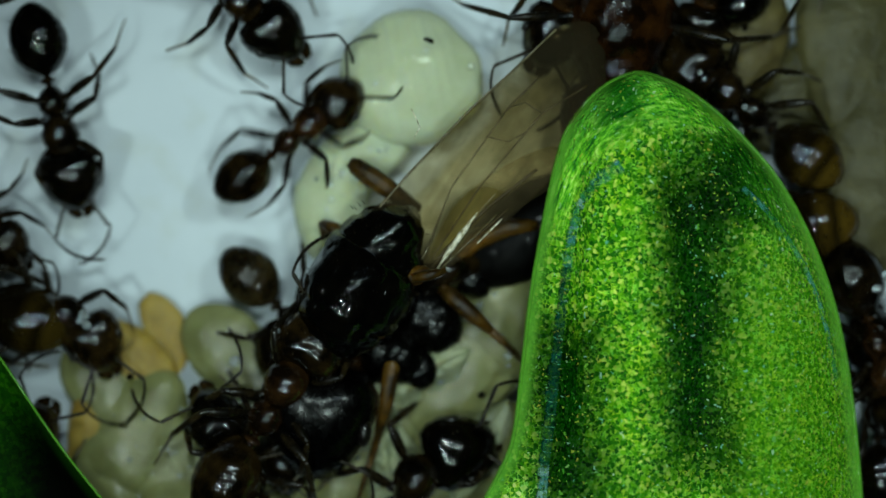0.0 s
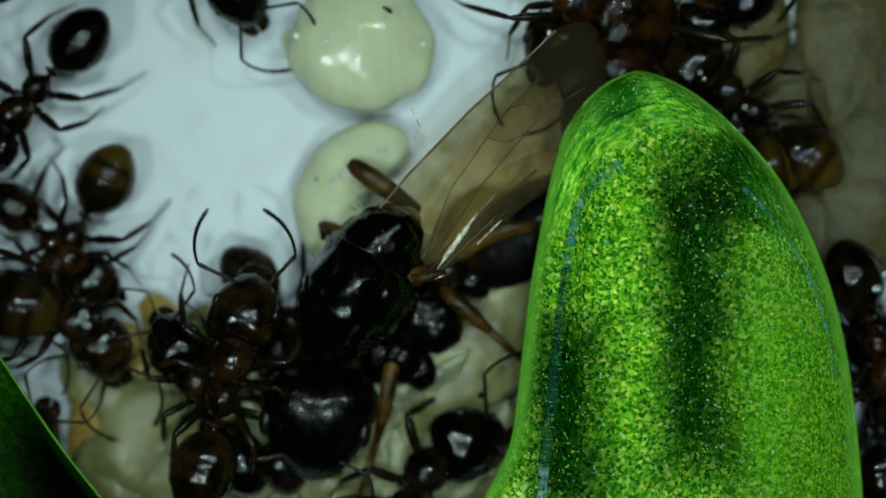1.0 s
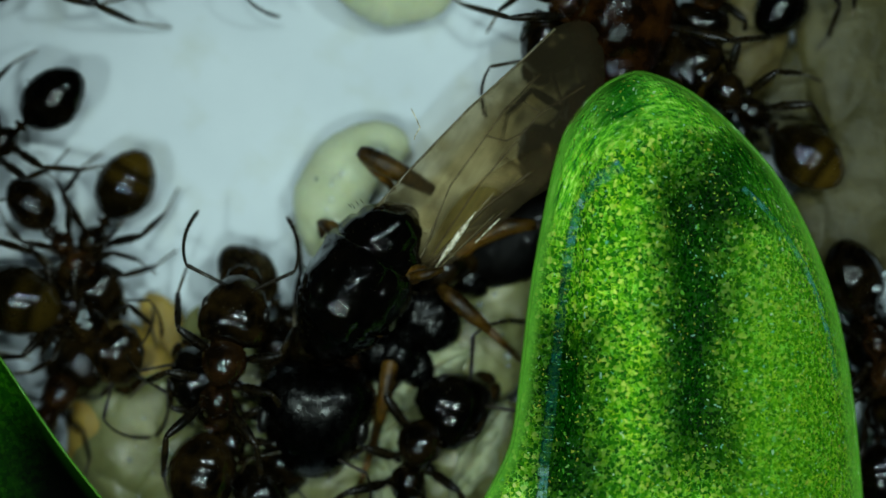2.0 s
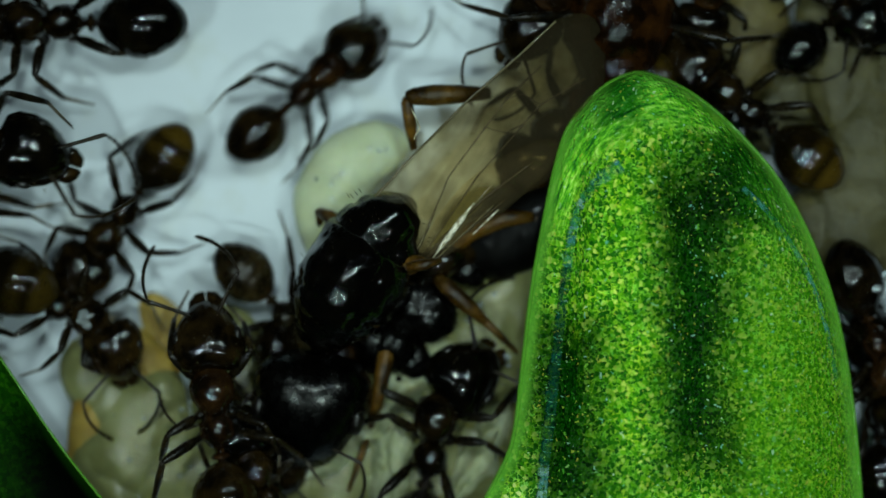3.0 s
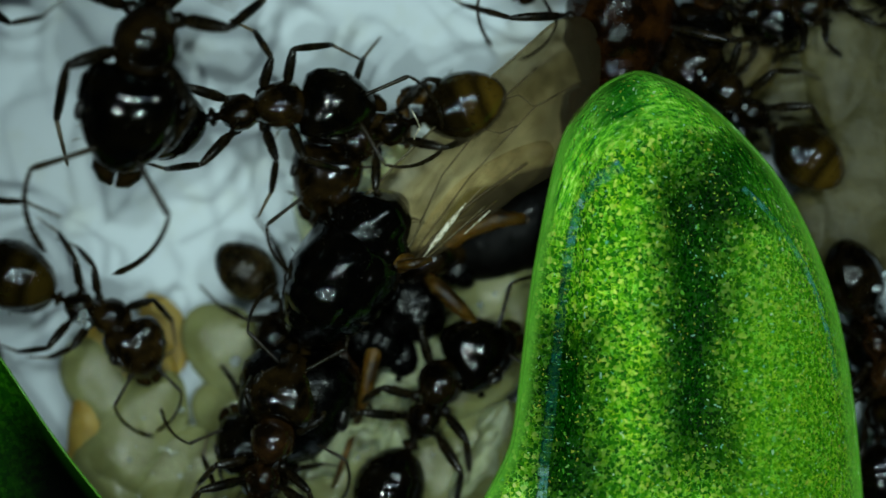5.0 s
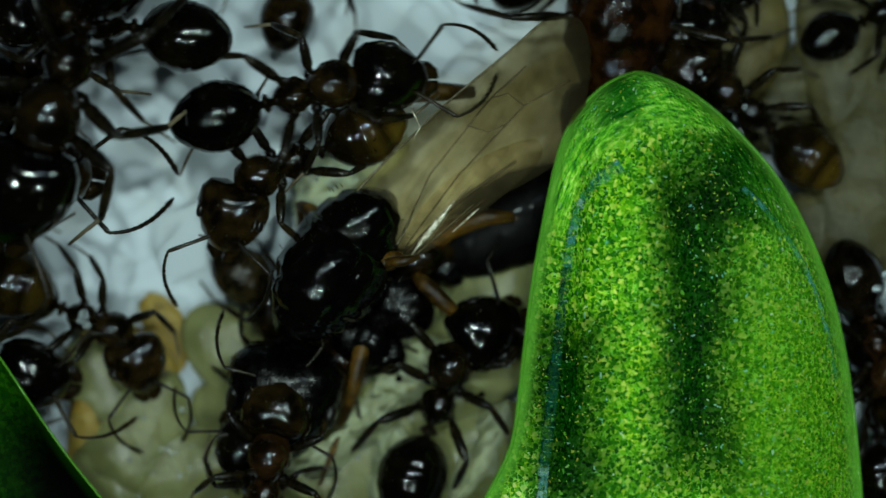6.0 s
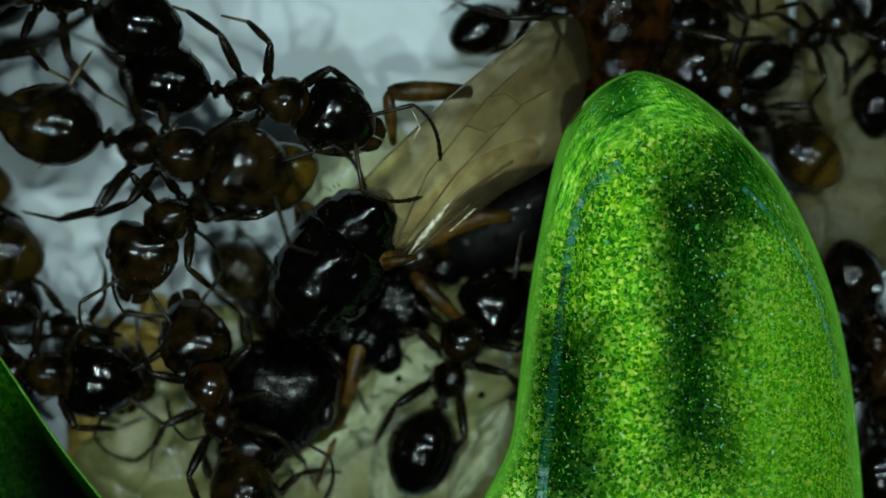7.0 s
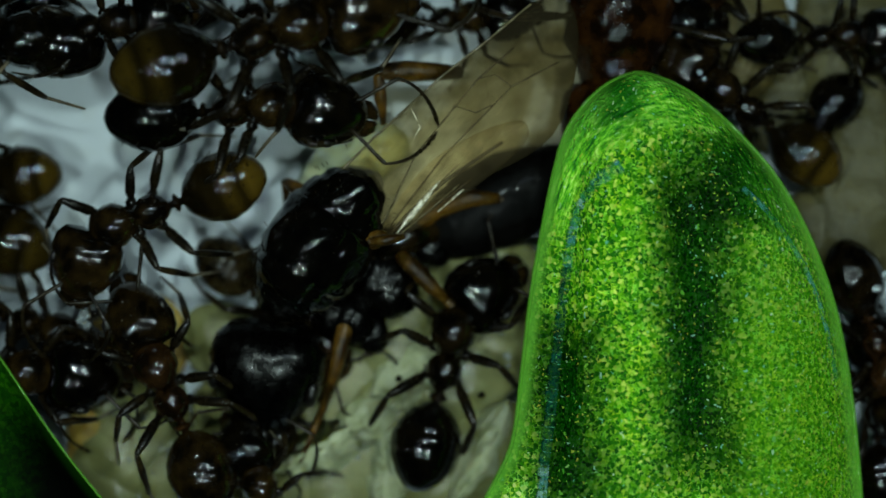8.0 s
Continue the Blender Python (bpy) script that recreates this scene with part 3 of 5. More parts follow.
def leg_meshes(side, bend, span):
    """Thigh, shin and foot of one leg, from the hip outwards along x; bend turns the shin in plan."""
    knee = Vector((0.8 * span, 0, 0.42))
    ca, sa = math.cos(radians(bend * side)), math.sin(radians(bend * side))
    ankle = knee + Vector((0.6 * ca, 0.6 * sa, -0.62)) * span
    ca, sa = math.cos(radians(bend * side * 1.5)), math.sin(radians(bend * side * 1.5))
    toe = ankle + Vector((0.54 * ca, 0.54 * sa, -0.42)) * span
    thigh = sweep([(0, 0, 0), (0.1, 0, -0.04), (0.2, 0, 0.02), knee * 0.4 + Vector((0, 0, 0.04)), knee * 0.75 + Vector((0, 0, 0.03)), knee * 0.97, knee], [0.07, 0.1, 0.055, 0.088, 0.08, 0.052, 0.04], 10)
    d = ankle - knee
    shin = sweep([knee, knee + d * 0.08, knee + d * 0.4, knee + d * 0.8, ankle, ankle + d * 0.02], [0.03, 0.048, 0.062, 0.052, 0.04, 0.015], 8)
    f = toe - ankle
    steps = [0, 0.3, 0.32, 0.52, 0.54, 0.7, 0.72, 0.86, 0.88, 1.0]
    foot = sweep([ankle + f * k + Vector((0, 0, 0.05 * math.sin(k * 3))) for k in steps], [0.03, 0.024, 0.03, 0.021, 0.027, 0.02, 0.025, 0.018, 0.023, 0.016], 6)
    return thigh, shin, foot


def antenna_meshes(side):
    elbow = Vector((0.42, 0.62 * side, 0.2))
    scape = sweep([(0, 0, 0), elbow * 0.1, elbow * 0.5, elbow * 0.95, elbow], [0.024, 0.034, 0.031, 0.038, 0.024], 8)
    pts, radii = [elbow], [0.028]
    for k in range(1, 23):
        a = k / 22
        pts.append(elbow + Vector((0.98 * a, (0.16 * a - 0.5 * a * a) * side, -0.42 * a + 0.12 * math.sin(a * 3))))
        radii.append((0.024 + 0.016 * a) * (0.8 if k % 2 else 1.12) * (0.5 if k == 22 else 1))
    return scape, sweep(pts, radii, 8)


def hinge(ob, *rest):
    """Remembers the pose in which a limb rests, as plain numbers."""
    ob["rest"] = rest
    return ob


def worker_ant(body, thorax, gaster, label, seed):
    """A worker that faces +x, its feet near z = 0; head to gaster 2.75 mm between centres."""
    rnd = random.Random(seed)
    ant = new("ant")
    trunk = part("thorax", rumple(thorax_mesh(), 0.045, 3.2), thorax, ant, m=at(0, 0, 0.82))
    part("bristles", bristles(thorax_hair, 18, 0.1, seed + 40), HAIR, trunk)
    part("waist", join(sweep([(0.12, 0, 0), (-0.02, 0, -0.02), (-0.2, 0, 0)], [0.06, 0.075, 0.06], 8),
                       sweep([(-0.02, 0, -0.05), (-0.03, 0, 0.12), (-0.04, 0, 0.26)], [(0.15, 0.07), (0.16, 0.06), (0.07, 0.02)], 10)), thorax, ant, m=at(-0.68, 0, 0.72))
    g = part("gaster", rumple(gaster_mesh(1.48, 1.13, 1.04), 0.022, 2.4), gaster, ant, m=at(-1.52, 0, 0.8, 0, 6, 0))
    part("bristles", bristles(gaster_hair(1.48, 1.13, 1.04), 26, 0.09, seed), LEG, g)
    head = part("head", rumple(head_mesh(1.2), 0.03, 2.6), body, ant, m=at(1.23, 0, 0.8, 0, 14, 0))
    part("bristles", bristles(head_hair, 14, 0.09, seed + 80), HAIR, head)
    for side in (1, -1):
        eye = bmesh.new()
        bmesh.ops.create_uvsphere(eye, u_segments=12, v_segments=8, radius=1, matrix=Matrix.LocRotScale((0.02, 0.5 * side, 0.16), None, (0.13, 0.07, 0.1)))
        part("eye", eye, EYE, head)
        jaw = sweep([(0.5, 0.17 * side, -0.1), (0.66, 0.15 * side, -0.12), (0.78, 0.09 * side, -0.15), (0.84, 0.03 * side, -0.16)], [(0.13, 0.06), (0.14, 0.06), (0.1, 0.05), (0.03, 0.03)], 8)
        part("jaw", jaw, BROWN, head)
        scape, whip = antenna_meshes(side)
        feeler = hinge(part("antenna", join(scape, whip), LEG, head, m=at(0.36, 0.2 * side, 0.24)), 0.36, 0.2 * side, 0.24, 0)
        feeler["side"] = side
        for k, (x, yaw, bend, span) in enumerate(((0.45, 60, -58, 0.9), (0.05, 88, 48, 0.9), (-0.3, 132, 32, 1.08))):
            thigh, shin, foot = leg_meshes(side, bend + rnd.uniform(-16, 16), span * rnd.uniform(0.92, 1.06))
            leg = part("leg", thigh, LEG, ant, m=at(x, 0.17 * side, 0.68, 0, 0, yaw * side))
            hinge(leg, x, 0.17 * side, 0.68, yaw * side)
            leg["swing"] = side * (1 if k % 2 else -1)
            part("shin", shin, LEG, leg)
            part("foot", foot, FOOT, leg, "pale thin foot")
    return tagged(ant, label, "ant", "worker ants")


KINDS = {
    "dark": worker_ant(BLACK, BROWN, BLACK, "black-brown shiny worker ant crawling over the white floor", 1),
    "red": worker_ant(BROWN, RED, BROWN, "red-brown worker ant with a dark head and gaster", 2),
    "amber": worker_ant(BROWN, BROWN, BANDED, "brown worker ant with an amber-banded shiny gaster", 3),
}
KINDS["small"] = worker_ant(RED, TAWNY, TAWNY, "small tawny worker ant wedged beside the queen", 4)


def queen_hump(rows):
    bm = loft(rows, 72)
    for v in bm.verts:
        v.co += v.normal * (0.08 * noise.noise(v.co * 1.3) + 0.035 * noise.noise(v.co * 4) + 0.012 * noise.noise(v.co * 11))
        # the two furrows along the back
        for y in (0.42, -0.42):
            v.co.z -= 0.05 * math.exp(-((v.co.y - y) / 0.06) ** 2) * max(0, min(1, v.co.z))
    return bm


def queen_ant():
    """The winged queen: she faces +x, lying half on her side over the brood."""
    queen = new("queen_ant")
    rows = []
    for i in range(97):
        k = i / 96
        r = max(0.05, math.sin(math.pi * k ** 0.92) ** 0.55 if 0 < k < 1 else 0.05)
        for g in (0.3, 0.68, 0.8):
            r *= 1 - 0.05 * math.exp(-((k - g) / 0.018) ** 2)
        x = 1.62 - 3.3 * k
        rows.append((x, 0.98 * r, 0.9 * r, 0.32 * math.exp(-((x - 0.45) / 0.75) ** 2) + 0.16 * math.exp(-((x + 1.0) / 0.35) ** 2)))
    part("thorax", queen_hump(rows), QUEEN_BLACK, queen, "black shiny humped thorax", at(0, 0, 1.5))
    head = part("head", rumple(head_mesh(2.15), 0.06, 2.2), QUEEN_DULL, queen, m=at(2.55, 0.62, 1.25, 0, 18, 25))
    for side in (1, -1):
        jaw = sweep([(0.85, 0.4 * side, -0.2), (1.1, 0.42 * side, -0.22), (1.35, 0.25 * side, -0.25), (1.45, 0.05 * side, -0.26)], [(0.2, 0.1), (0.22, 0.1), (0.16, 0.08), (0.05, 0.04)], 10)
        part("jaw", jaw, RUST, head, "rust-red jaw")
        eye = bmesh.new()
        bmesh.ops.create_uvsphere(eye, u_segments=16, v_segments=10, radius=1, matrix=Matrix.LocRotScale((0.05, 0.9 * side, 0.3), None, (0.28, 0.14, 0.22)))
        part("eye", eye, EYE, head)
        scape, whip = antenna_meshes(side)
        part("antenna", join(scape, whip), LEG, head, m=at(0.55, 0.35 * side, 0.4, 0, 0, 20 * side))
    part("gaster", rumple(gaster_mesh(3.6, 1.7, 1.4), 0.05, 2.0), QUEEN_BELLY, queen, m=at(*in_queen(1.83, 0.43), 0.8, 0, 0, -28))
    part("waist", sweep([(*in_queen(-0.46, -0.62), 1.2), (*in_queen(0.06, -0.41), 1.1), (*in_queen(0.69, -0.20), 0.9)], [0.3, 0.33, 0.28], 12), BROWN, queen)
    # the plates of her side, with the hips
    for (x, y), wide, long, turn in ((in_queen(-0.30, -1.24), 0.62, 1.5, 60), (in_queen(0.50, -0.49), 0.34, 0.9, 75), (in_queen(-0.98, -1.92), 0.6, 1.3, 95), (in_queen(-0.51, -2.18), 0.36, 0.9, 60)):
        lump = gaster_mesh(long, wide * 2, wide * 1.7)
        for v in lump.verts:
            v.co += v.normal * wide * (0.16 * noise.noise(v.co * 2.4 + Vector((x, y, 0))) + 0.04 * noise.noise(v.co * 7))
        part("hip", lump, QUEEN_DULL, queen, m=at(x, y, 0.95, 0, 0, turn))
    part("wing_joint", join(gaster_mesh(0.5, 0.34, 0.3), sweep([(0.1, 0, 0.1), (-0.2, 0.1, 0.15), (-0.5, 0.15, 0.1)], [0.08, 0.1, 0.05], 8)), AMBER, queen, "amber wing joint", at(*in_queen(-0.47, -0.48), 2.05, 0, 0, -30))

    def anchor(rnd):
        a, x = rnd.uniform(0.1, math.pi - 0.1), rnd.uniform(-1.4, 1.4)
        k = math.sqrt(1 - (x / 1.65) ** 2) ** 0.55
        d = Vector((-0.35, math.cos(a), math.sin(a))).normalized()
        return Vector((x, 0.97 * k * math.cos(a), 1.5 + 0.95 * k * math.sin(a) + 0.2)), d
    part("bristles", bristles(anchor, 70, 0.1, 9), LEG, queen)
    return tagged(queen, "black winged queen ant lying on her side among workers", "ant")


def limb(name, pts, radii, mat, parent, label=""):
    return part(name, sweep(pts, radii, 10), mat, parent, label)


def queen_limbs(queen):
    legs = [
        ([(-0.88, -1.66, 1.0), (-0.94, -2.18, 1.3), (-1.06, -2.91, 1.1), (-1.25, -3.64, 0.8)], [0.1, 0.16, 0.13, 0.07], [(-1.25, -3.64, 0.8), (-1.38, -4.06, 0.95), (-1.59, -4.69, 0.9)]),
        ([(-0.09, -0.67, 1.2), (0.17, -0.88, 1.5), (0.58, -1.24, 1.4), (0.88, -1.50, 1.3)], [0.1, 0.16, 0.15, 0.085], [(0.88, -1.50, 1.3), (1.21, -1.81, 1.0), (1.64, -2.25, 0.5)]),
        ([(0.17, -0.30, 1.0), (0.58, 0.17, 1.3), (1.21, 0.41, 1.4), (1.73, 0.43, 1.4)], [0.12, 0.2, 0.18, 0.1], [(1.73, 0.43, 1.4), (2.25, 0.22, 1.0), (2.80, 0.01, 0.4)]),
        ([(-1.50, 0.11, 1.0), (-1.81, 0.22, 1.3), (-2.02, 0.38, 1.3), (-2.21, 0.47, 1.2)], [0.12, 0.15, 0.13, 0.08], [(-2.21, 0.47, 1.2), (-2.18, 0.01, 0.8), (-2.37, -0.41, 0.2)]),
    ]
    for thigh, radii, shin in legs:
        leg = limb("leg", [(*in_queen(x, y), z) for x, y, z in thigh], radii, AMBER, queen, "amber-brown thick leg")
        limb("shin", [(*in_queen(x, y), z) for x, y, z in shin], [0.08, 0.06, 0.03], AMBER, leg)


def loose_leg(queen):
    """A leg that she first keeps folded at her side and then stretches out past the wing; its knee is its origin."""
    leg = limb("leg", [(1.5, 0, -0.3), (1.0, 0, 0), (0.5, 0, 0.05), (0.12, 0, 0.02), (0, 0, 0)], [0.12, 0.17, 0.2, 0.16, 0.1], AMBER, queen, "amber-brown thick leg")
    shin = limb("shin", [(0, 0, 0), (0.1, 0, 0.02), (0.5, 0, -0.1), (0.95, 0, -0.3)], [0.06, 0.11, 0.12, 0.06], AMBER, leg)
    return leg, shin


def wing(queen, name, outline, z, veins, label, folds=()):
    """A thin film over an outline in plan, with raised veins; rises a little from root to tip."""
    bm = bmesh.new()
    root = Vector(in_queen(*outline[0]))
    levels = []
    rnd = random.Random(4)
    def height(p):
        d = (Vector(p[:2]) - root).length
        return z + 0.06 * d + 0.05 * math.sin(3.1 * p[0] + 1.7 * p[1])
    raw = [Vector(in_queen(*p)) for p in outline]
    pts = []
    for i in range(len(raw)):
        p0, p1, p2, p3 = (raw[(i + k) % len(raw)] for k in (-1, 0, 1, 2))
        for k in range(5):
            a = k / 5
            pts.append(0.5 * (2 * p1 + (p2 - p0) * a + (2 * p0 - 5 * p1 + 4 * p2 - p3) * a * a + (3 * p1 - p0 - 3 * p2 + p3) * a ** 3))
    mid = sum(pts, Vector((0, 0))) / len(pts)
    steps = 7
    for lift in (0.0, 0.012):
        rows = []
        for k in range(steps + 1):
            a = k / steps
            rows.append([bm.verts.new((*(mid.lerp(p, a)), height(mid.lerp(p, a)) + lift)) for p in pts] if k else [bm.verts.new((*mid, height(mid) + lift))])
        levels.append(rows)
    n = len(pts)
    for rows in levels:
        for k in range(n):
            bm.faces.new((rows[0][0], rows[1][k], rows[1][(k + 1) % n]))
        for r0, r1 in zip(rows[1:], rows[2:]):
            for k in range(n):
                bm.faces.new((r0[k], r1[k], r1[(k + 1) % n], r0[(k + 1) % n]))
    for k in range(n):
        bm.faces.new((levels[0][-1][k], levels[0][-1][(k + 1) % n], levels[1][-1][(k + 1) % n], levels[1][-1][k]))
    bmesh.ops.recalc_face_normals(bm, faces=bm.faces)
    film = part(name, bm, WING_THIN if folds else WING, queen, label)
    for line, r in veins:
        p = [Vector(in_queen(*q)) for q in line]
        fine = [p[i].lerp(p[i + 1], k / 6) for i in range(len(p) - 1) for k in range(6)] + [p[-1]]
        part("vein", sweep([(*q, height(q) + 0.015) for q in fine], [r] * len(fine), 6), WING_EDGE if r == 0.022 else WING_VEIN, film)
    for line, r in folds:
        p = [Vector(in_queen(*q)) for q in line]
        fine = [p[i].lerp(p[i + 1], k / 6) for i in range(len(p) - 1) for k in range(6)] + [p[-1]]
        part("fold", sweep([(*q, height(q) + 0.03) for q in fine], [(max(0.012, r * (1 + 0.4 * noise.noise(Vector((i * 0.7, r * 90, 1)))) * math.sin(math.pi * ((i + 0.4) / len(fine)) ** 1.4)), 0.03) for i in range(len(fine))], 6), WING_FOLD if r > 0.02 else WING_EDGE, film, "fold of the wing film, its glint put into the colour")
    return film


# ---- brood ----
def larva(name, long, fat, curl, mat, rings=13, label="", category="larva", seed=0, flat=0.92, bumps=0, blunt=3.4):
    """A legless grub, curved in plan by curl degrees, with swollen segments."""
    rnd = random.Random(seed)
    pts, radii = [], []
    n = rings * 4
    for i in range(n + 1):
        k = i / n
        a = radians(curl) * (k - 0.5)
        rad = long / max(radians(abs(curl)), 0.05)
        pts.append((rad * math.sin(a), rad * (1 - math.cos(a)), fat * flat / 2))
        body = max(0.06, (1 - abs(2 * k - 1) ** blunt) ** 0.5 * (0.86 + 0.14 * math.sin(math.pi * k))) if category == "larva" else max(0.06, math.sin(math.pi * (0.04 + 0.92 * k) ** 1.15) ** 0.55)
        ridge = 1 + (0.008 if mat is LARVA else 0.003) * math.cos(k * rings * math.tau)
        radii.append((fat / 2 * body * ridge, fat / 2 * flat * body * ridge))
    thing = new(name)
    bm = sweep(pts, radii, 22)
    for v in bm.verts:
        v.co += v.normal * 0.05 * fat * noise.noise(v.co * 1.4 + Vector((seed, 0, 0)))
    body = part("body", bm, mat, thing)
    if category == "larva":
        # the small head, bent down at one end
        (x0, y0, z0), (x1, y1, _) = pts[0], pts[2]
        part("head", gaster_mesh(0.2 * fat, 0.2 * fat, 0.16 * fat), mat, thing, m=at(x0 + 0.9 * (x1 - x0), y0 + 0.9 * (y1 - y0), z0 * 0.35, 0, 0, math.degrees(math.atan2(y1 - y0, x1 - x0))))
    if bumps:
        # one low bump added per ring for a glint, and a few stray ones beside it
        for i in range(bumps):
            k = 0.1 + 0.8 * (i + rnd.uniform(-0.25, 0.25)) / (bumps - 1)
            x, y, z = pts[round(k * n)]
            a = radians(curl) * (k - 0.5)
            off = (0.04 + (0.2 if i % 4 == 3 else 0.0)) * fat * rnd.uniform(-1, 1)
            bump = bmesh.new()
            size = rnd.uniform(0.04, 0.075)
            bmesh.ops.create_uvsphere(bump, u_segments=10, v_segments=6, radius=1, matrix=Matrix.LocRotScale((x - off * math.sin(a), y + off * math.cos(a), z + radii[round(k * n)][1] - 0.01), Euler((0, 0, a)), (size * 1.2, size, size * 0.3)))
            part("skin_bump", bump, WET, thing)
    return tagged(thing, label, category, "brood")


def lay(thing, x, y, z=0.0, turn=0.0, roll=0.0):
    thing.matrix_basis = at(x, y, z, roll, 0, turn)
    return thing


big_leaf()
corner_leaf()
QUEEN = queen_ant()
queen_limbs(QUEEN)
LOOSE_LEG, LOOSE_SHIN = loose_leg(QUEEN)
wing(QUEEN, "forewing", [(-0.40, -0.50), (-0.96, 0.42), (-1.42, 0.47), (-0.65, 1.34), (0.47, 2.50), (1.43, 3.38), (2.09, 4.01), (2.74, 4.01), (2.95, 3.05), (2.60, 1.63), (1.28, 0.67)], 1.75,
     [([(-1.39, 0.46), (-0.65, 1.34), (0.47, 2.50), (1.43, 3.38), (2.04, 3.96)], 0.022), ([(-0.45, -0.40), (0.16, 1.13), (1.18, 2.55), (1.79, 3.16)], 0.018), ([(-0.35, -0.40), (0.67, 1.13), (1.79, 2.45), (2.60, 2.95)], 0.018), ([(0.77, 2.04), (1.18, 1.94), (1.48, 2.10)], 0.014), ([(1.18, 2.55), (1.48, 2.65), (1.79, 2.45)], 0.012)],
     "brown-tinted clear forewing with fine veins")
wing(QUEEN, "hindwing", [(-0.40, -0.60), (-0.25, 0.01), (0.37, 0.93), (1.18, 1.54), (2.00, 1.85), (2.10, 1.44), (1.18, 0.52), (0.16, -0.30)], 1.85,
     [([(-0.35, -0.55), (0.06, 0.01), (0.78, 0.73), (1.70, 1.44)], 0.03), ([(-0.30, -0.57), (0.47, 0.11), (1.18, 0.73)], 0.02)],
     "folded clear hindwing with glints painted on its folds", [([(-0.18, -0.48), (0.04, -0.14), (0.28, 0.19), (0.62, 0.66)], 0.06), ([(0.5, 0.46), (0.7, 0.72), (0.95, 1.0)], 0.016), ([(-0.04, -0.36), (0.45, 0.11), (0.97, 0.62)], 0.014), ([(-0.40, -0.21), (-0.2, 0.16), (-0.08, 0.5)], 0.014), ([(0.62, 0.1), (0.85, 0.33), (1.06, 0.54)], 0.022)])

L_TOP = larva("larva", 2.75, 2.5, 15, LARVA, 12, "fat pale green-yellow larva with a dark spot", seed=1, flat=0.55, bumps=5, blunt=2.3)
SPOT = bmesh.new()
bmesh.ops.create_uvsphere(SPOT, u_segments=20, v_segments=12, radius=1, matrix=Matrix.LocRotScale((0.45, 0.55, 1.22), None, (0.13, 0.1, 0.05)))
part("gut_spot", rumple(SPOT, 0.02, 9.0), QUEEN_BELLY, L_TOP, "dark gut spot")
SMEAR = bmesh.new()
bmesh.ops.create_uvsphere(SMEAR, u_segments=14, v_segments=8, radius=1, matrix=Matrix.LocRotScale((-0.2, -1.0, 0.98), None, (0.11, 0.05, 0.05)))
part("gut_spot", rumple(SMEAR, 0.02, 9.0), BROWN, L_TOP, "small brown smear")
lay(larva("larva", 3.5, 1.35, 172, LARVA, 13, "pale green-yellow curved larva with bumps added for its row of glints", seed=2, flat=0.8, bumps=15), -2.05, 1.12, 0, 250)
BROOD = (
    (-5.72, -3.46, 2.6, 1.7, 40, 60), (-4.77, -4.09, 2.4, 1.6, 30, 10), (-6.24, -4.19, 2.2, 1.5, 30, 100),
    (-6.27, -2.73, 2.4, 1.4, 30, 120), (-3.83, -2.10, 2.6, 1.5, 60, 130), (0.27, -2.30, 3.4, 2.0, 40, 35), (1.01, -1.25, 3.0, 2.0, 30, 80),
    (-1.51, -3.77, 3.2, 1.9, 30, 60), (0.48, -3.98, 3.2, 2.0, 40, 20), (-2.57, -4.41, 3.0, 1.6, 20, 10),
    (7.63, 3.79, 4.2, 2.0, 20, 95), (7.95, 1.17, 4.0, 2.2, 20, 80), (7.01, 0.22, 3.0, 1.8, 30, 40), (6.57, 2.87, 2.4, 1.2, 20, 60),
    (0.59, -0.09, 2.6, 1.6, 30, 70), (-0.89, -1.57, 3.2, 1.9, 20, 120), (-2.05, -2.73, 3.0, 1.7, 30, 50), (-3.52, -3.37, 2.6, 1.5, 30, 150), (-2.36, 3.28, 2.0, 1.2, 60, 20),
)
for i, (x, y, long, fat, curl, turn) in enumerate(BROOD[:-1]):
    lay(larva("larva", long, fat, curl, TAN if x > 5 else PULP, 12, "dull greenish translucent larva in the brood pile", seed=10 + i, flat=0.4), x, y, 0, turn)
lay(larva("cocoon", 2.6, 1.5, 10, COCOON, 5, "tan silk cocoon beside the ants", "cocoon", seed=30, flat=0.6), 5.62, 3.79, 0, 75)
lay(larva("husk", 1.6, 0.75, 70, HUSK, 6, "orange-brown curved husk beside the brood", "husk", seed=31, flat=0.6), -6.66, -3.46, 0.1, 80)
lay(larva("husk", 2.3, 1.3, 30, HUSK, 6, "orange soft husk under an ant", "husk", seed=32, flat=0.35), -5.81, -2.16, 0, 140)
lay(larva("husk", 1.6, 0.8, 60, HUSK, 6, "orange soft husk under an ant", "husk", seed=33, flat=0.3), -5.17, -1.58, 0, 110)


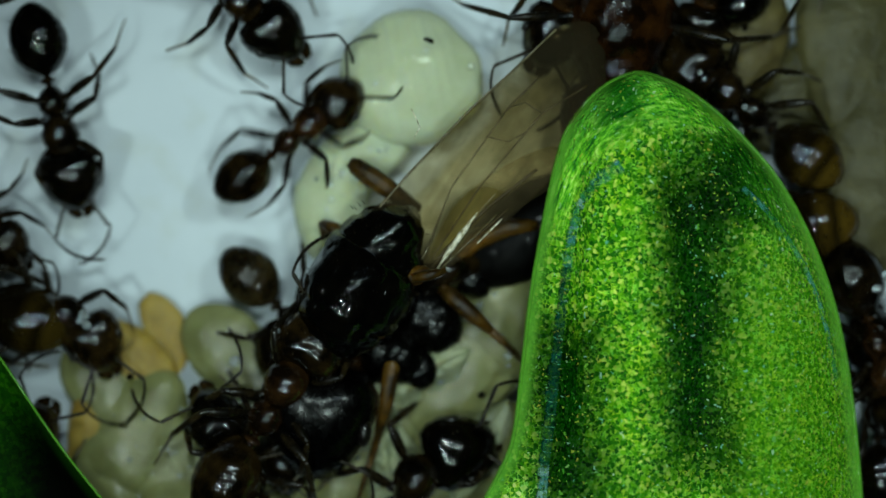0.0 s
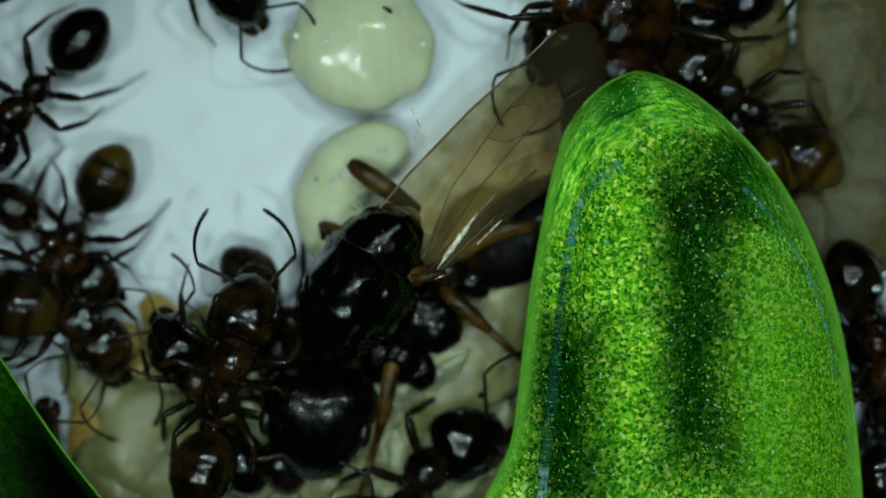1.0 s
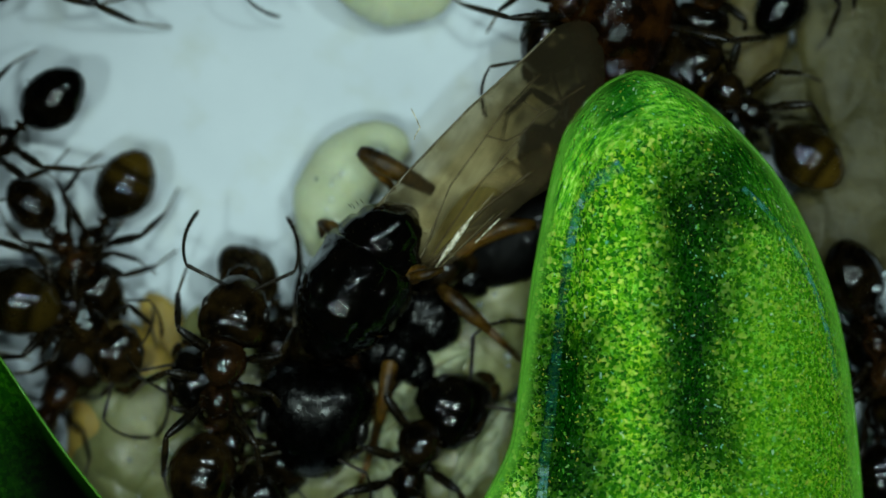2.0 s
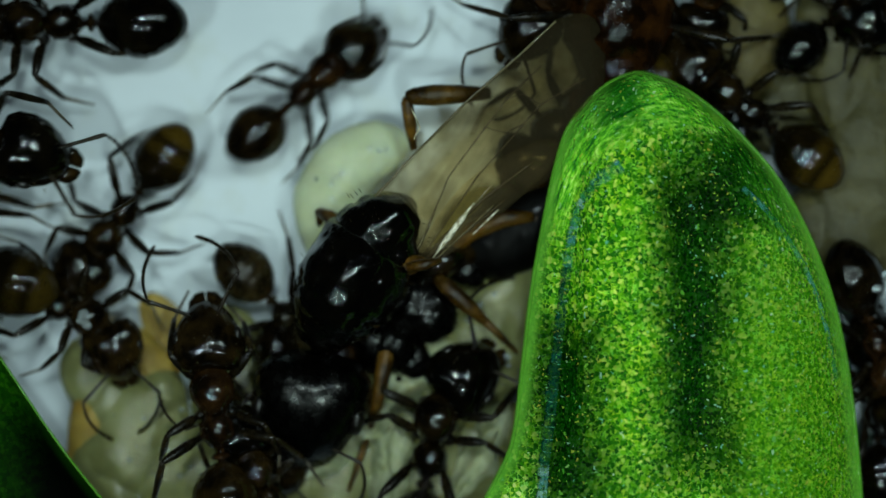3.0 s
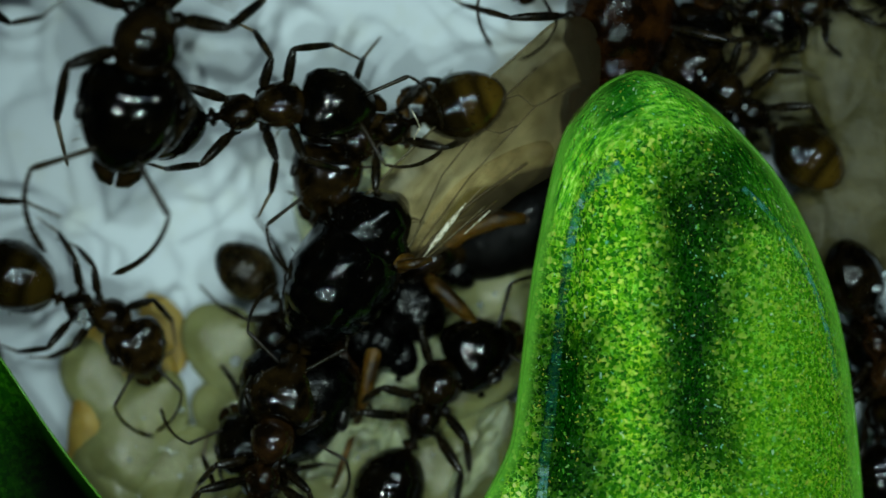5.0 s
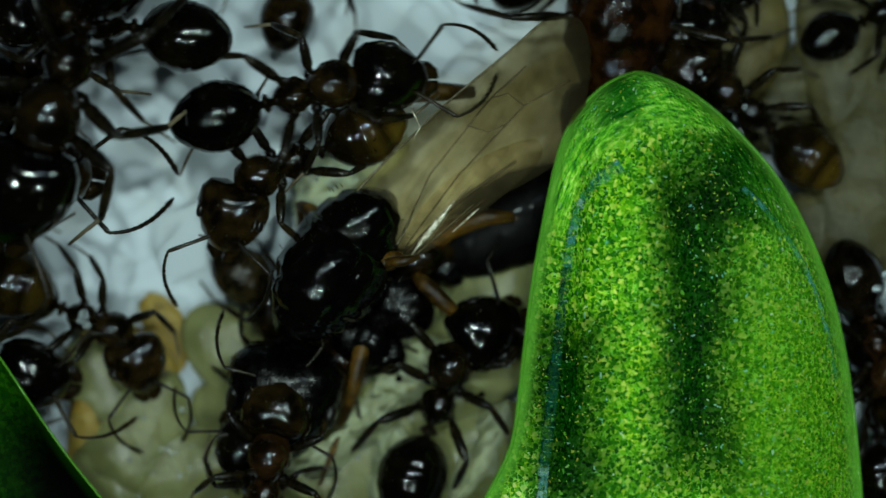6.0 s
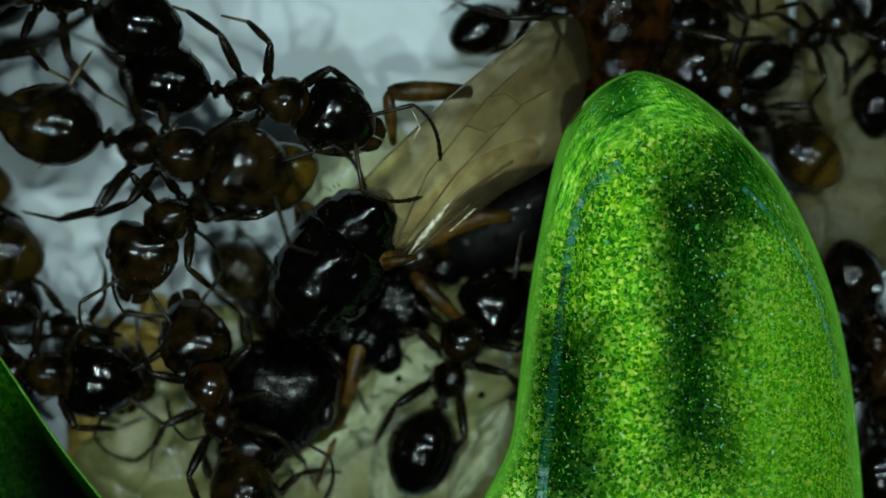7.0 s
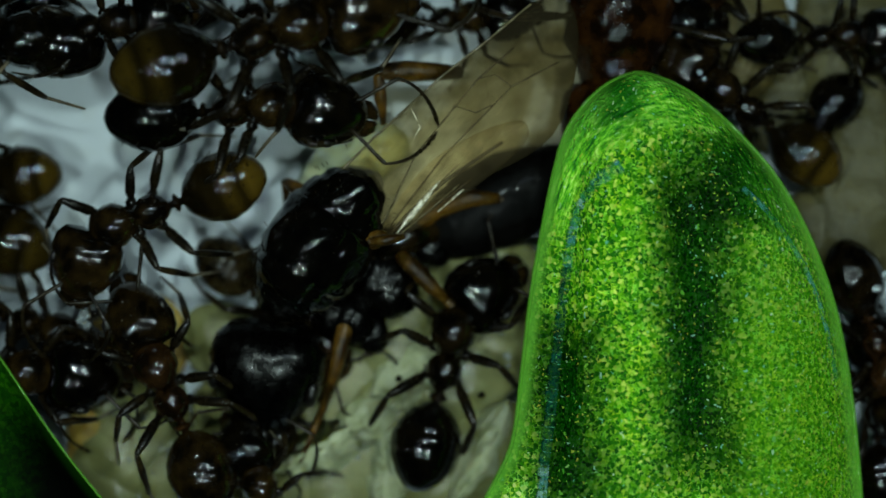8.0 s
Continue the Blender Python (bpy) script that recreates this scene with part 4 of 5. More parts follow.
def membrane(x, y, long, wide, turn, seed):
    """A crumpled wet shred of skin lying on the brood, folded lengthwise."""
    bm = bmesh.new()
    rows = []
    for i in range(41):
        u = i / 40 - 0.5
        half = wide / 2 * (1 - (2 * abs(u)) ** 3) * (1 + 0.35 * noise.noise(Vector((u * 5, seed, 0)))) + 0.03
        row = []
        for k in range(33):
            v = k / 32 * 2 - 1
            p = Vector((long * u, half * v, 0))
            crease = 0.014 * math.sin(v * 13 + 4 * noise.noise(Vector((u * 4, v * 2, seed)))) + 0.09 * noise.noise(p * 2.2 + Vector((0, 0, seed))) + 0.035 * noise.noise(p * 7 + Vector((0, 0, seed)))
            row.append(bm.verts.new((p.x + 0.1 * noise.noise(Vector((v * 4, u, seed))), p.y, crease - 0.25 * v * v)))
        rows.append(row)
    for r0, r1 in zip(rows, rows[1:]):
        for k in range(32):
            bm.faces.new((r0[k], r1[k], r1[k + 1], r0[k + 1]))
    bmesh.ops.solidify(bm, geom=bm.faces, thickness=0.03)
    ob = part("skin_shred", bm, MEMBRANE, None, m=at(x, y, 0.92, 0, 0, turn))
    return tagged(ob, "crumpled whitish wet shred of skin on the brood", "skin shred", "brood")


membrane(-1.66, -3.44, 2.4, 0.9, 42, 3)
membrane(-2.34, -3.65, 1.8, 0.7, 30, 5)
membrane(0.69, -3.75, 2.2, 0.8, 60, 8)
membrane(-0.98, -4.06, 1.6, 0.8, 80, 17)
membrane(-0.41, -2.29, 2.0, 1.1, 25, 19)


def rust_queen():
    """A wingless rust-brown queen, mostly under other ants."""
    queen = new("queen_ant")
    hump = gaster_mesh(3.2, 1.95, 1.7)
    for v in hump.verts:
        v.co += v.normal * (0.16 * noise.noise(v.co * 1.6) + 0.07 * noise.noise(v.co * 4.0))
    part("thorax", hump, RUST, queen, "rust-brown glossy thorax", at(0, 0, 1.1))
    part("head", head_mesh(1.8), RUST, queen, m=at(2.2, 0, 0.9))
    part("gaster", gaster_mesh(3.4, 2.2, 1.9), BROWN, queen, m=at(-3.2, 0, 1.1))
    for side in (1, -1):
        for x, yaw in ((0.2, 80), (-0.4, 105), (-0.9, 130)):
            thigh, shin, foot = leg_meshes(side, 25, 1.5)
            leg = part("leg", thigh, LEG, queen, m=at(x, 0.8 * side, 1.2, 0, 0, yaw * side))
            part("shin", shin, LEG, leg)
            part("foot", foot, FOOT, leg)
    return tagged(queen, "rust-brown wingless queen ant beside the leaf", "ant")


lay(rust_queen(), 3.23, 4.38, 0.35, -96)


# ---- small things ----
def clear_drop_material():
    mat, nodes, links, bsdf = material("clear_drop")
    bsdf.inputs["Base Color"].default_value = (0.85, 0.92, 0.95, 1)
    bsdf.inputs["Roughness"].default_value = 0.04
    bsdf.inputs["IOR"].default_value = 1.33
    bsdf.inputs["Transmission Weight"].default_value = 0.85
    vec = coords(nodes, links, 1.0)
    links.new(bump_node(nodes, links, noise_node(nodes, links, vec, 20.0, 2), 0.5, 0.02), bsdf.inputs["Normal"])
    return mat


DROP = clear_drop_material()


def drop(x, y, z, size, seed):
    """A tiny bead of moisture with an uneven outline."""
    bm = bmesh.new()
    bmesh.ops.create_icosphere(bm, subdivisions=3, radius=size)
    for v in bm.verts:
        v.co *= 1 + 0.35 * noise.noise(v.co * 9 + Vector((seed, 2, 1)))
        v.co.z *= 0.7
    ob = part("water_drop", bm, DROP, None, m=at(x, y, z))
    return tagged(ob, "tiny clear drop of moisture, added for its glint", "drop", "drops")


# drops placed to give small fixed glints
for i, (x, y, z, size) in enumerate((
        (-6.55, -1.20, 1.62, 0.1), (-6.50, -1.37, 1.6, 0.09), (-6.62, -1.29, 1.58, 0.07),
        (1.19, -1.98, 0.85, 0.07), (1.22, -2.15, 0.83, 0.05), (0.69, -1.04, 0.85, 0.07), (-0.05, -2.46, 0.9, 0.06),
        (0.95, -0.83, 0.85, 0.04), (8.10, -0.47, 1.55, 0.09), (7.93, -0.72, 1.5, 0.08), (5.50, 2.58, 1.6, 0.06),
        (4.68, 3.22, 1.6, 0.05), (4.77, 3.10, 1.6, 0.04), (-4.84, -2.97, 0.85, 0.06), (-3.85, -2.08, 0.85, 0.1), (-2.34, 1.29, 1.0, 0.04))):
    drop(x, y, z, size, i)
# more drops strewn over the brood, added only for their glints
wet = random.Random(12)
for i in range(34):
    x, y = wet.choice(((-5.6, -3.5), (-4.9, -4.0), (-1.9, -3.6), (0.2, -2.3), (0.9, -1.4), (0.4, -4.0), (-3.9, -3.4)))
    drop(x + wet.gauss(0, 0.35), y + wet.gauss(0, 0.3), wet.uniform(0.7, 0.82), wet.uniform(0.02, 0.045), 40 + i)


def fibre():
    pts = [(-0.57, 2.52), (-0.47, 2.32), (-0.41, 2.18), (-0.50, 2.04), (-0.52, 1.95)]
    fine = []
    for (x0, y0), (x1, y1) in zip(pts, pts[1:]):
        for k in range(5):
            fine.append((x0 + (x1 - x0) * k / 5, y0 + (y1 - y0) * k / 5, 2.3 + 0.03 * math.sin(len(fine) * 0.7)))
    ob = part("fibre", sweep(fine, [0.01] * len(fine), 6), WING_FOLD, None)
    return tagged(ob, "short curled pale fibre lying over the wing edge", "fibre")


fibre()
for x, y in ((-0.30, -2.19), (-0.82, -2.41), (0.71, -2.70), (-5.78, -2.36)):
    speck = bmesh.new()
    bmesh.ops.create_icosphere(speck, subdivisions=2, radius=0.045 if y > 0 else 0.07)
    for v in speck.verts:
        v.co *= 1 + 0.5 * noise.noise(v.co * 14 + Vector((x, y, 0)))
    tagged(part("speck", speck, BROWN, None, m=at(x, y, 0.9 if y < 0 else 0.0)), "small dark crumb of dirt in the nest", "crumb", "crumbs")


# ---- what moves ----
def between(rows, t):
    for a, b in zip(rows, rows[1:]):
        if t <= b[0]:
            k = (t - a[0]) / (b[0] - a[0])
            return [p + (q - p) * k for p, q in zip(a, b)]
    return rows[-1]


def crawl(kind, size, z, seed, *rows, nod=0):
    """A worker that goes along rows (seconds, x, y, heading, and its lift where that changes), its legs and feelers stepping with the way it makes;
    nod: degrees by which the head is turned at the neck."""
    rnd = random.Random(seed)
    ant = copy_thing(KINDS[kind], at(rows[0][1], rows[0][2], z, 0, 0, rows[0][3]))
    ant.scale = (size, size, size)
    walk(ant, [(t, at(x, y, lift[0] if lift else z, 0, 0, a)) for t, x, y, a, *lift in rows])
    gone, last, way = 0.0, rows[0], [(0.0, 0.0)]
    for i in range(1, 81):
        now = between(rows, i / 10)
        gone += math.hypot(now[1] - last[1], now[2] - last[2]) + 0.015 * abs(now[3] - last[3])
        way.append((i / 10, gone))
        last = now
    for part_ob in ant.children_recursive:
        if part_ob.name.startswith("head"):
            part_ob.matrix_basis = at(0.72 + 0.51 * math.cos(radians(nod)), 0.51 * math.sin(radians(nod)), 0.8, 0, 14, nod)
        elif part_ob.name.startswith("leg"):
            x, y, h, yaw = part_ob["rest"]
            yaw += rnd.uniform(-13, 13)
            tilt = rnd.uniform(-7, 7)
            walk(part_ob, [(t, at(x, y, h, 0, tilt, yaw + 17 * part_ob["swing"] * math.sin(g * 3.2 / size + seed))) for t, g in way])
        elif part_ob.name.startswith("antenna"):
            x, y, h, yaw = part_ob["rest"]
            base, phase = rnd.uniform(-25, 25), rnd.uniform(0, 6)
            walk(part_ob, [(t, at(x, y, h, 0, 0, base + 14 * math.sin(2.6 * t + phase))) for t, g in way[::3] + way[-1:]])
    return ant


def motions():
    walk(QUEEN, [(0, at(-1.49, -0.61, 0, 0, 0, -122)), (1.7, at(-1.51, -0.63, 0, 0, 0, -122)), (2.8, at(-1.57, -0.40, 0, 0, 0, -123)), (4.2, at(-1.59, -0.42, 0, 0, 0, -123)), (4.7, at(-1.67, -0.38, 0, 0, 0, -124)), (5.8, at(-1.95, -0.28, 0, 0, 0, -125)), (6.2, at(-1.98, -0.30, 0, 0, 0, -125)), (7, at(-2.02, -0.28, 0, 0, 0, -125)), (7.5, at(-2.08, -0.22, 0, 0, 0, -126)), (8, at(-2.25, 0.11, 0, 0, 0, -126))])
    first, then = in_queen(-1.70, 1.59), in_queen(-0.64, 2.58)
    walk(LOOSE_LEG, [(0.0, at(*first, 1.4, 0, 0, -35 + 122)), (1.7, at(*first, 1.4, 0, 0, -35 + 122)), (2.8, at(*then, 1.6, 0, 0, 4 + 122)), (8.0, at(*then, 1.6, 0, 0, 4 + 122))])
    walk(LOOSE_SHIN, [(0.0, at(0, 0, -0.1, 0, 0, -5)), (1.7, at(0, 0, -0.1, 0, 0, -5)), (2.8, at(0, 0, 0, 0, 0, -85)), (8.0, at(0, 0, 0, 0, 0, -85))])
    walk(L_TOP, [(0, at(-0.62, 3.16, 0, 0, 0, 12)), (0.2, at(-0.51, 3.47, 0, 0, 0, 10)), (0.5, at(-0.88, 3.73, 0, 0, 0, 8)), (0.7, at(-0.99, 4.31, 0, 0, 0, 0)), (0.8, at(-0.93, 4.10, 0, 0, 0, 0)), (0.9, at(-1.09, 4.36, 0, 0, 0, 0)), (1, at(-1.51, 3.81, 0, 0, 0, 0)), (1.1, at(-1.51, 3.84, 0, 0, 0, 0)), (1.2, at(-1.25, 3.84, 0, 0, 0, -5)), (1.3, at(-0.88, 4.89, 0, 0, 0, -5)), (1.4, at(-1.20, 4.36, 0, 0, 0, -8)), (1.5, at(-0.93, 4.68, 0, 0, 0, -10)), (1.7, at(-0.99, 4.63, 0, 0, 0, -12)), (2.3, at(-0.88, 6.27, 0, 0, 0, -20)), (8, at(-0.88, 6.68, 0, 0, 0, -20))])
    crawl("dark", 0.95, 0.35, 1, (0, -7.12, 2.45, -76), (0.2, -6.53, 2.51, -68), (0.5, -6.26, 2.72, -71), (0.7, -6.35, 2.80, -82), (0.8, -6.43, 2.77, -82), (0.9, -7.19, 2.79, -112), (1, -7.65, 2.75, -131), (1.1, -7.56, 2.72, -135), (1.2, -7.67, 2.48, -132), (1.3, -7.85, 2.29, -134), (1.5, -7.68, 1.89, -132), (1.7, -7.86, 1.84, -135), (2.3, -9.17, 1.80, -142), (2.8, -11.20, 1.87, -150), (8, -11.82, 1.87, -150))
    crawl("amber", 0.97, 0.00, 2, (0, -9.66, -0.17, -64), (0.5, -8.64, 0.19, -72), (0.7, -7.81, 0.13, -99), (1, -6.97, 0.00, -119), (1.5, -6.75, -0.07, -118), (1.7, -6.68, -0.11, -120), (2.8, -6.34, 0.31, -119), (3, -6.04, 0.51, -126), (3.2, -5.96, 0.65, -161), (3.5, -5.77, 0.74, -173), (3.8, -6.87, 0.67, -183), (4, -7.34, 0.56, -181), (4.2, -8.01, 0.78, -183), (4.5, -9.58, 0.80, -182), (4.8, -10.96, 0.80, -182), (8, -11.17, 0.80, -182))
    crawl("red", 0.76, 0.30, 3, (0, -8.61, 0.81, -54), (0.3, -8.04, 0.65, -52), (0.5, -6.97, 0.49, -35), (0.7, -6.87, 0.41, -39), (1, -7.09, 0.01, -42), (1.5, -6.94, -0.02, -51), (1.7, -6.80, -0.11, -54), (2.3, -7.62, 0.19, -49), (2.8, -10.48, 1.02, -51), (8, -11.10, 1.02, -51))
    crawl("red", 0.89, 0.30, 4, (0, -8.10, -4.35, 61), (1.7, -8.10, -4.35, 61), (2.3, -5.63, -0.51, 51), (2.8, -3.58, 1.98, 37), (3, -2.43, 3.01, 41), (3.2, -0.99, 4.08, 24), (3.5, 1.35, 5.08, 24), (3.8, 2.94, 5.94, 23), (8, 3.35, 6.15, 23))
    crawl("dark", 0.96, 0.30, 5, (0, -3.97, 4.78, -42), (0.3, -4.15, 4.71, -46), (0.5, -4.32, 5.30, -60), (0.7, -4.13, 5.38, -62), (1, -4.32, 5.69, -61), (1.5, -4.39, 6.03, -59), (1.7, -4.39, 6.13, -59), (2.3, -3.82, 7.59, -59), (8, -3.82, 7.80, -59))
    crawl("red", 0.82, 0.60, 6, (0, -2.70, 2.09, 38), (0.15, -2.23, 2.80, 40), (0.3, -1.59, 3.73, 47), (0.5, -0.53, 5.32, 45), (0.7, 0.50, 6.61, 47), (8, 0.82, 6.92, 47))
    crawl("red", 0.98, 0.50, 7, (0, 2.51, 5.00, -116), (0.3, 2.33, 4.96, -118), (0.5, 2.41, 4.88, -116), (1, 2.48, 4.85, -113), (1.5, 2.61, 4.95, -112), (1.7, 2.55, 4.83, -112), (2.8, 2.28, 4.98, -126), (3.2, 2.21, 4.97, -127), (3.5, 2.09, 4.89, -125), (4, 2.10, 4.82, -126), (4.2, 1.97, 4.81, -126), (4.5, 2.20, 5.14, -117), (4.7, 2.20, 5.48, -118), (5.2, 2.38, 6.62, -119), (8, 2.38, 7.04, -119))
    crawl("dark", 0.83, 0.30, 8, (0, 3.95, 8.88, 38), (4.7, 3.95, 8.88, 38), (5.3, 3.49, 7.62, 36), (5.8, 2.81, 6.38, 37), (6.2, 2.10, 5.07, 36), (6.5, 1.87, 4.84, 31), (6.8, 1.94, 4.55, 21), (7, 1.84, 4.58, 25), (7.5, 1.09, 4.12, 17), (8, 0.23, 4.24, 5))
    crawl("dark", 0.81, 0.40, 9, (0, 6.43, 5.47, 44), (1, 6.47, 5.58, 50), (1.7, 6.60, 5.67, 51), (2.4, 7.73, 4.55, 41), (2.8, 7.78, 4.30, 45), (3, 7.48, 4.56, 44), (3.2, 7.07, 4.77, 33), (3.5, 6.98, 4.13, 27), (3.8, 6.97, 3.63, 20), (4, 6.87, 3.63, 20), (4.5, 6.47, 3.93, 14), (5.8, 5.28, 4.98, 50), (8, 5.30, 5.09, 51))
    crawl("dark", 0.81, 0.50, 10, (0, 10.34, 5.70, 53), (4.7, 10.34, 5.39, 50), (5.2, 9.18, 4.63, 31), (5.8, 8.36, 4.42, 27), (6, 8.24, 4.44, 25), (6.2, 8.05, 4.40, 22), (6.5, 8.13, 3.79, 10), (6.8, 7.50, 3.81, 22), (7, 6.99, 4.01, 32), (7.3, 6.86, 4.03, 16), (7.5, 6.89, 4.00, 4), (8, 7.16, 3.90, 3))
    crawl("dark", 0.87, 0.20, 11, (0, 8.92, 4.78, 90), (2.8, 8.92, 4.78, 90), (3.5, 9.03, 4.46, 90), (5.8, 9.09, 4.36, 88), (6.5, 8.88, 3.73, 88), (7, 8.12, 3.99, 86), (7.5, 7.83, 4.54, 76), (8, 8.18, 3.64, 45))
    crawl("amber", 1.10, 0.40, 12, (0, 5.20, 0.25, -173, 0.15), (1, 4.27, 1.23, -171, 0.15), (1.7, 3.10, 2.37, -162, 0.15), (2.8, 2.60, 2.59, -150, 0.15), (3, 2.42, 2.38, -155, 0.15), (3.2, 2.23, 2.44, -161, 0.15), (3.5, 2.05, 2.27, -163, 0.15), (3.8, 1.73, 2.41, -164, 0.15), (4, 1.47, 2.47, -167, 0.15), (4.2, 0.80, 2.43, -170, 0.19), (4.5, -0.15, 2.56, -173, 0.25), (4.7, -0.43, 2.37, -168, 0.50), (5.2, -1.85, 1.98, -159, 1.00), (5.8, -2.91, 1.62, -153, 1.04), (6, -2.95, 1.48, -157, 1.06), (6.2, -3.18, 1.42, -154, 1.07), (6.5, -3.82, 0.94, -154, 1.09), (6.8, -4.39, 0.70, -156, 1.11), (7, -4.57, 0.69, -158, 1.13), (7.5, -4.71, 0.84, -159, 1.16), (8, -5.54, 0.57, -160, 1.20), nod=52)
    crawl("dark", 1.15, 1.50, 13, (0, -12.86, 1.43, 0), (2.4, -10.63, 1.77, -6), (2.8, -9.21, 1.90, -5), (3, -8.78, 1.96, -4), (3.2, -7.79, 2.52, -1), (3.5, -7.03, 2.59, -2), (3.8, -5.61, 2.74, -3), (4, -4.83, 2.45, -8), (4.2, -4.68, 2.48, -7), (4.5, -4.06, 2.25, -11), (4.7, -3.86, 2.31, -0), (5.2, -2.87, 2.60, 9), (5.8, -2.11, 2.79, 13), (6, -2.38, 2.82, 15), (6.2, -3.02, 2.84, 13), (6.5, -2.94, 2.62, 5), (6.8, -3.21, 2.73, -3), (7, -3.26, 2.72, -10), (7.2, -2.47, 2.73, -6), (7.5, -2.27, 2.78, 3), (7.8, -2.92, 2.62, 2), (8, -3.48, 2.51, 4), nod=-14)
    crawl("amber", 1.32, 1.20, 14, (0, -13.07, -2.11, -14, 1.20), (4.7, -12.57, -2.06, -13, 1.20), (5.3, -10.24, 0.10, -3, 1.20), (5.8, -9.02, 1.26, -5, 1.20), (6.2, -8.37, 1.94, -15, 1.20), (6.5, -7.33, 1.98, -16, 1.20), (6.6, -6.74, 1.98, -16, 1.20), (6.7, -5.97, 1.80, -19, 1.20), (6.8, -5.79, 1.71, -19, 1.25), (6.9, -5.57, 1.69, -15, 1.30), (7, -5.08, 1.78, -13, 1.40), (7.1, -4.86, 1.93, -12, 1.70), (7.2, -4.34, 2.23, -2, 2.00), (7.3, -4.11, 2.42, 4, 2.10), (7.5, -3.93, 2.51, 5, 2.10), (7.6, -3.90, 2.64, 11, 2.10), (7.7, -3.72, 3.01, 15, 2.10), (7.8, -2.95, 3.35, 17, 2.10), (7.9, -3.01, 3.70, 15, 2.10), (8, -3.00, 3.79, 16, 2.10))
    crawl("dark", 1.15, 0.30, 15, (0, -7.63, 7.00, 170), (2.3, -7.18, 4.97, 178), (2.8, -7.15, 4.17, 177), (3, -7.28, 4.16, 180), (3.2, -7.44, 4.20, 181), (3.5, -7.82, 4.10, 179), (3.8, -8.77, 4.36, 179), (4, -9.05, 4.58, 173), (4.2, -9.67, 4.79, 173), (4.6, -11.13, 5.07, 171), (8, -11.55, 5.07, 171))
    crawl("dark", 1.58, 2.20, 16, (0, -5.46, 11.32, -101), (3.5, -5.58, 9.34, -98), (4, -5.35, 7.55, -96), (4.2, -5.13, 6.03, -99), (4.5, -4.57, 5.25, -89), (4.7, -4.68, 4.90, -92), (5.2, -5.39, 3.74, -110), (5.8, -6.50, 2.91, -112), (6.2, -6.82, 2.87, -107), (6.5, -7.04, 2.91, -102), (6.8, -7.65, 2.99, -105), (7.2, -9.28, 2.97, -107), (8, -9.88, 3.27, -107))
    crawl("dark", 1.15, 1.60, 17, (0, -5.57, 8.63, 176), (4.7, -5.57, 7.33, 171), (5.3, -5.67, 4.67, 161), (5.8, -5.96, 3.98, 168), (6, -6.33, 4.09, 171), (6.2, -6.91, 3.79, 171), (6.5, -7.10, 4.37, 164), (6.8, -6.88, 4.50, 160), (7, -7.11, 4.61, 161), (7.5, -7.63, 4.65, 155), (8, -8.50, 4.27, 161))
    crawl("red", 0.88, 0.20, 18, (0, -3.22, 9.36, 88), (4.7, -3.05, 8.53, 85), (5.3, -2.89, 6.86, 83), (5.8, -2.64, 5.62, 74), (6, -2.52, 5.54, 74), (6.2, -2.16, 5.88, 77), (6.5, -1.84, 6.86, 78), (7, -1.69, 6.96, 80), (8, -1.69, 6.96, 80))
    crawl("dark", 1.15, 0.20, 19, (0, -0.71, -4.60, 59), (0.5, -0.61, -4.50, 59), (1, -0.52, -4.47, 60), (1.5, -0.56, -4.15, 65), (1.7, -0.58, -4.14, 67), (2.8, -0.25, -3.50, 80), (3, -0.19, -3.54, 80), (3.5, -0.34, -3.28, 69), (3.8, -0.29, -3.17, 66), (4, -0.26, -3.12, 63), (4.5, -0.29, -3.00, 62), (4.7, -0.31, -2.93, 64), (5.8, 0.09, -2.72, 64), (6, -0.00, -2.58, 71), (6.2, -0.02, -2.45, 70), (6.5, 0.12, -2.33, 70), (7, 0.22, -2.10, 70), (7.5, 0.26, -2.05, 71), (8, 0.10, -1.94, 76), nod=-40)
    crawl("red", 1.10, 0.90, 20, (0, -3.06, -2.81, 58), (0.3, -3.47, -2.63, 61), (0.5, -3.83, -2.50, 69), (0.7, -3.93, -2.52, 73), (1, -3.93, -2.43, 75), (1.7, -3.99, -2.44, 74), (2.8, -4.13, -2.85, 97), (3.2, -4.11, -3.08, 95), (3.5, -4.11, -3.13, 96), (3.8, -3.33, -3.53, 82), (4, -3.21, -3.72, 73), (4.5, -3.08, -3.86, 64), (4.7, -3.17, -3.82, 68), (5.8, -3.20, -4.17, 81), (6, -3.20, -4.17, 81), (6.2, -3.64, -4.20, 90), (6.5, -3.84, -4.02, 98), (7, -4.12, -2.87, 108), (7.2, -4.33, -2.79, 110), (7.5, -4.62, -2.73, 115), (8, -5.03, -2.51, 113))
    crawl("amber", 0.95, 0.30, 21, (0, -7.31, -1.12, -13), (0.3, -6.73, -1.45, -29), (0.5, -6.80, -1.28, -22), (0.7, -7.02, -1.25, -20), (0.9, -7.12, -1.25, -15), (1.5, -7.05, -1.31, -15), (1.7, -6.94, -1.34, -16), (2.8, -6.82, -1.15, -22), (3.2, -6.90, -1.13, -21), (3.5, -6.95, -1.26, -32), (3.8, -6.77, -1.37, -30), (4, -6.78, -1.30, -28), (4.5, -6.45, -1.08, -18), (5.8, -6.45, -1.32, -23), (6.2, -6.37, -1.38, -24), (6.5, -6.68, -1.39, -30), (7, -6.74, -1.55, -27), (7.5, -7.32, -1.68, -19), (8, -7.43, -1.42, -17), nod=-50)
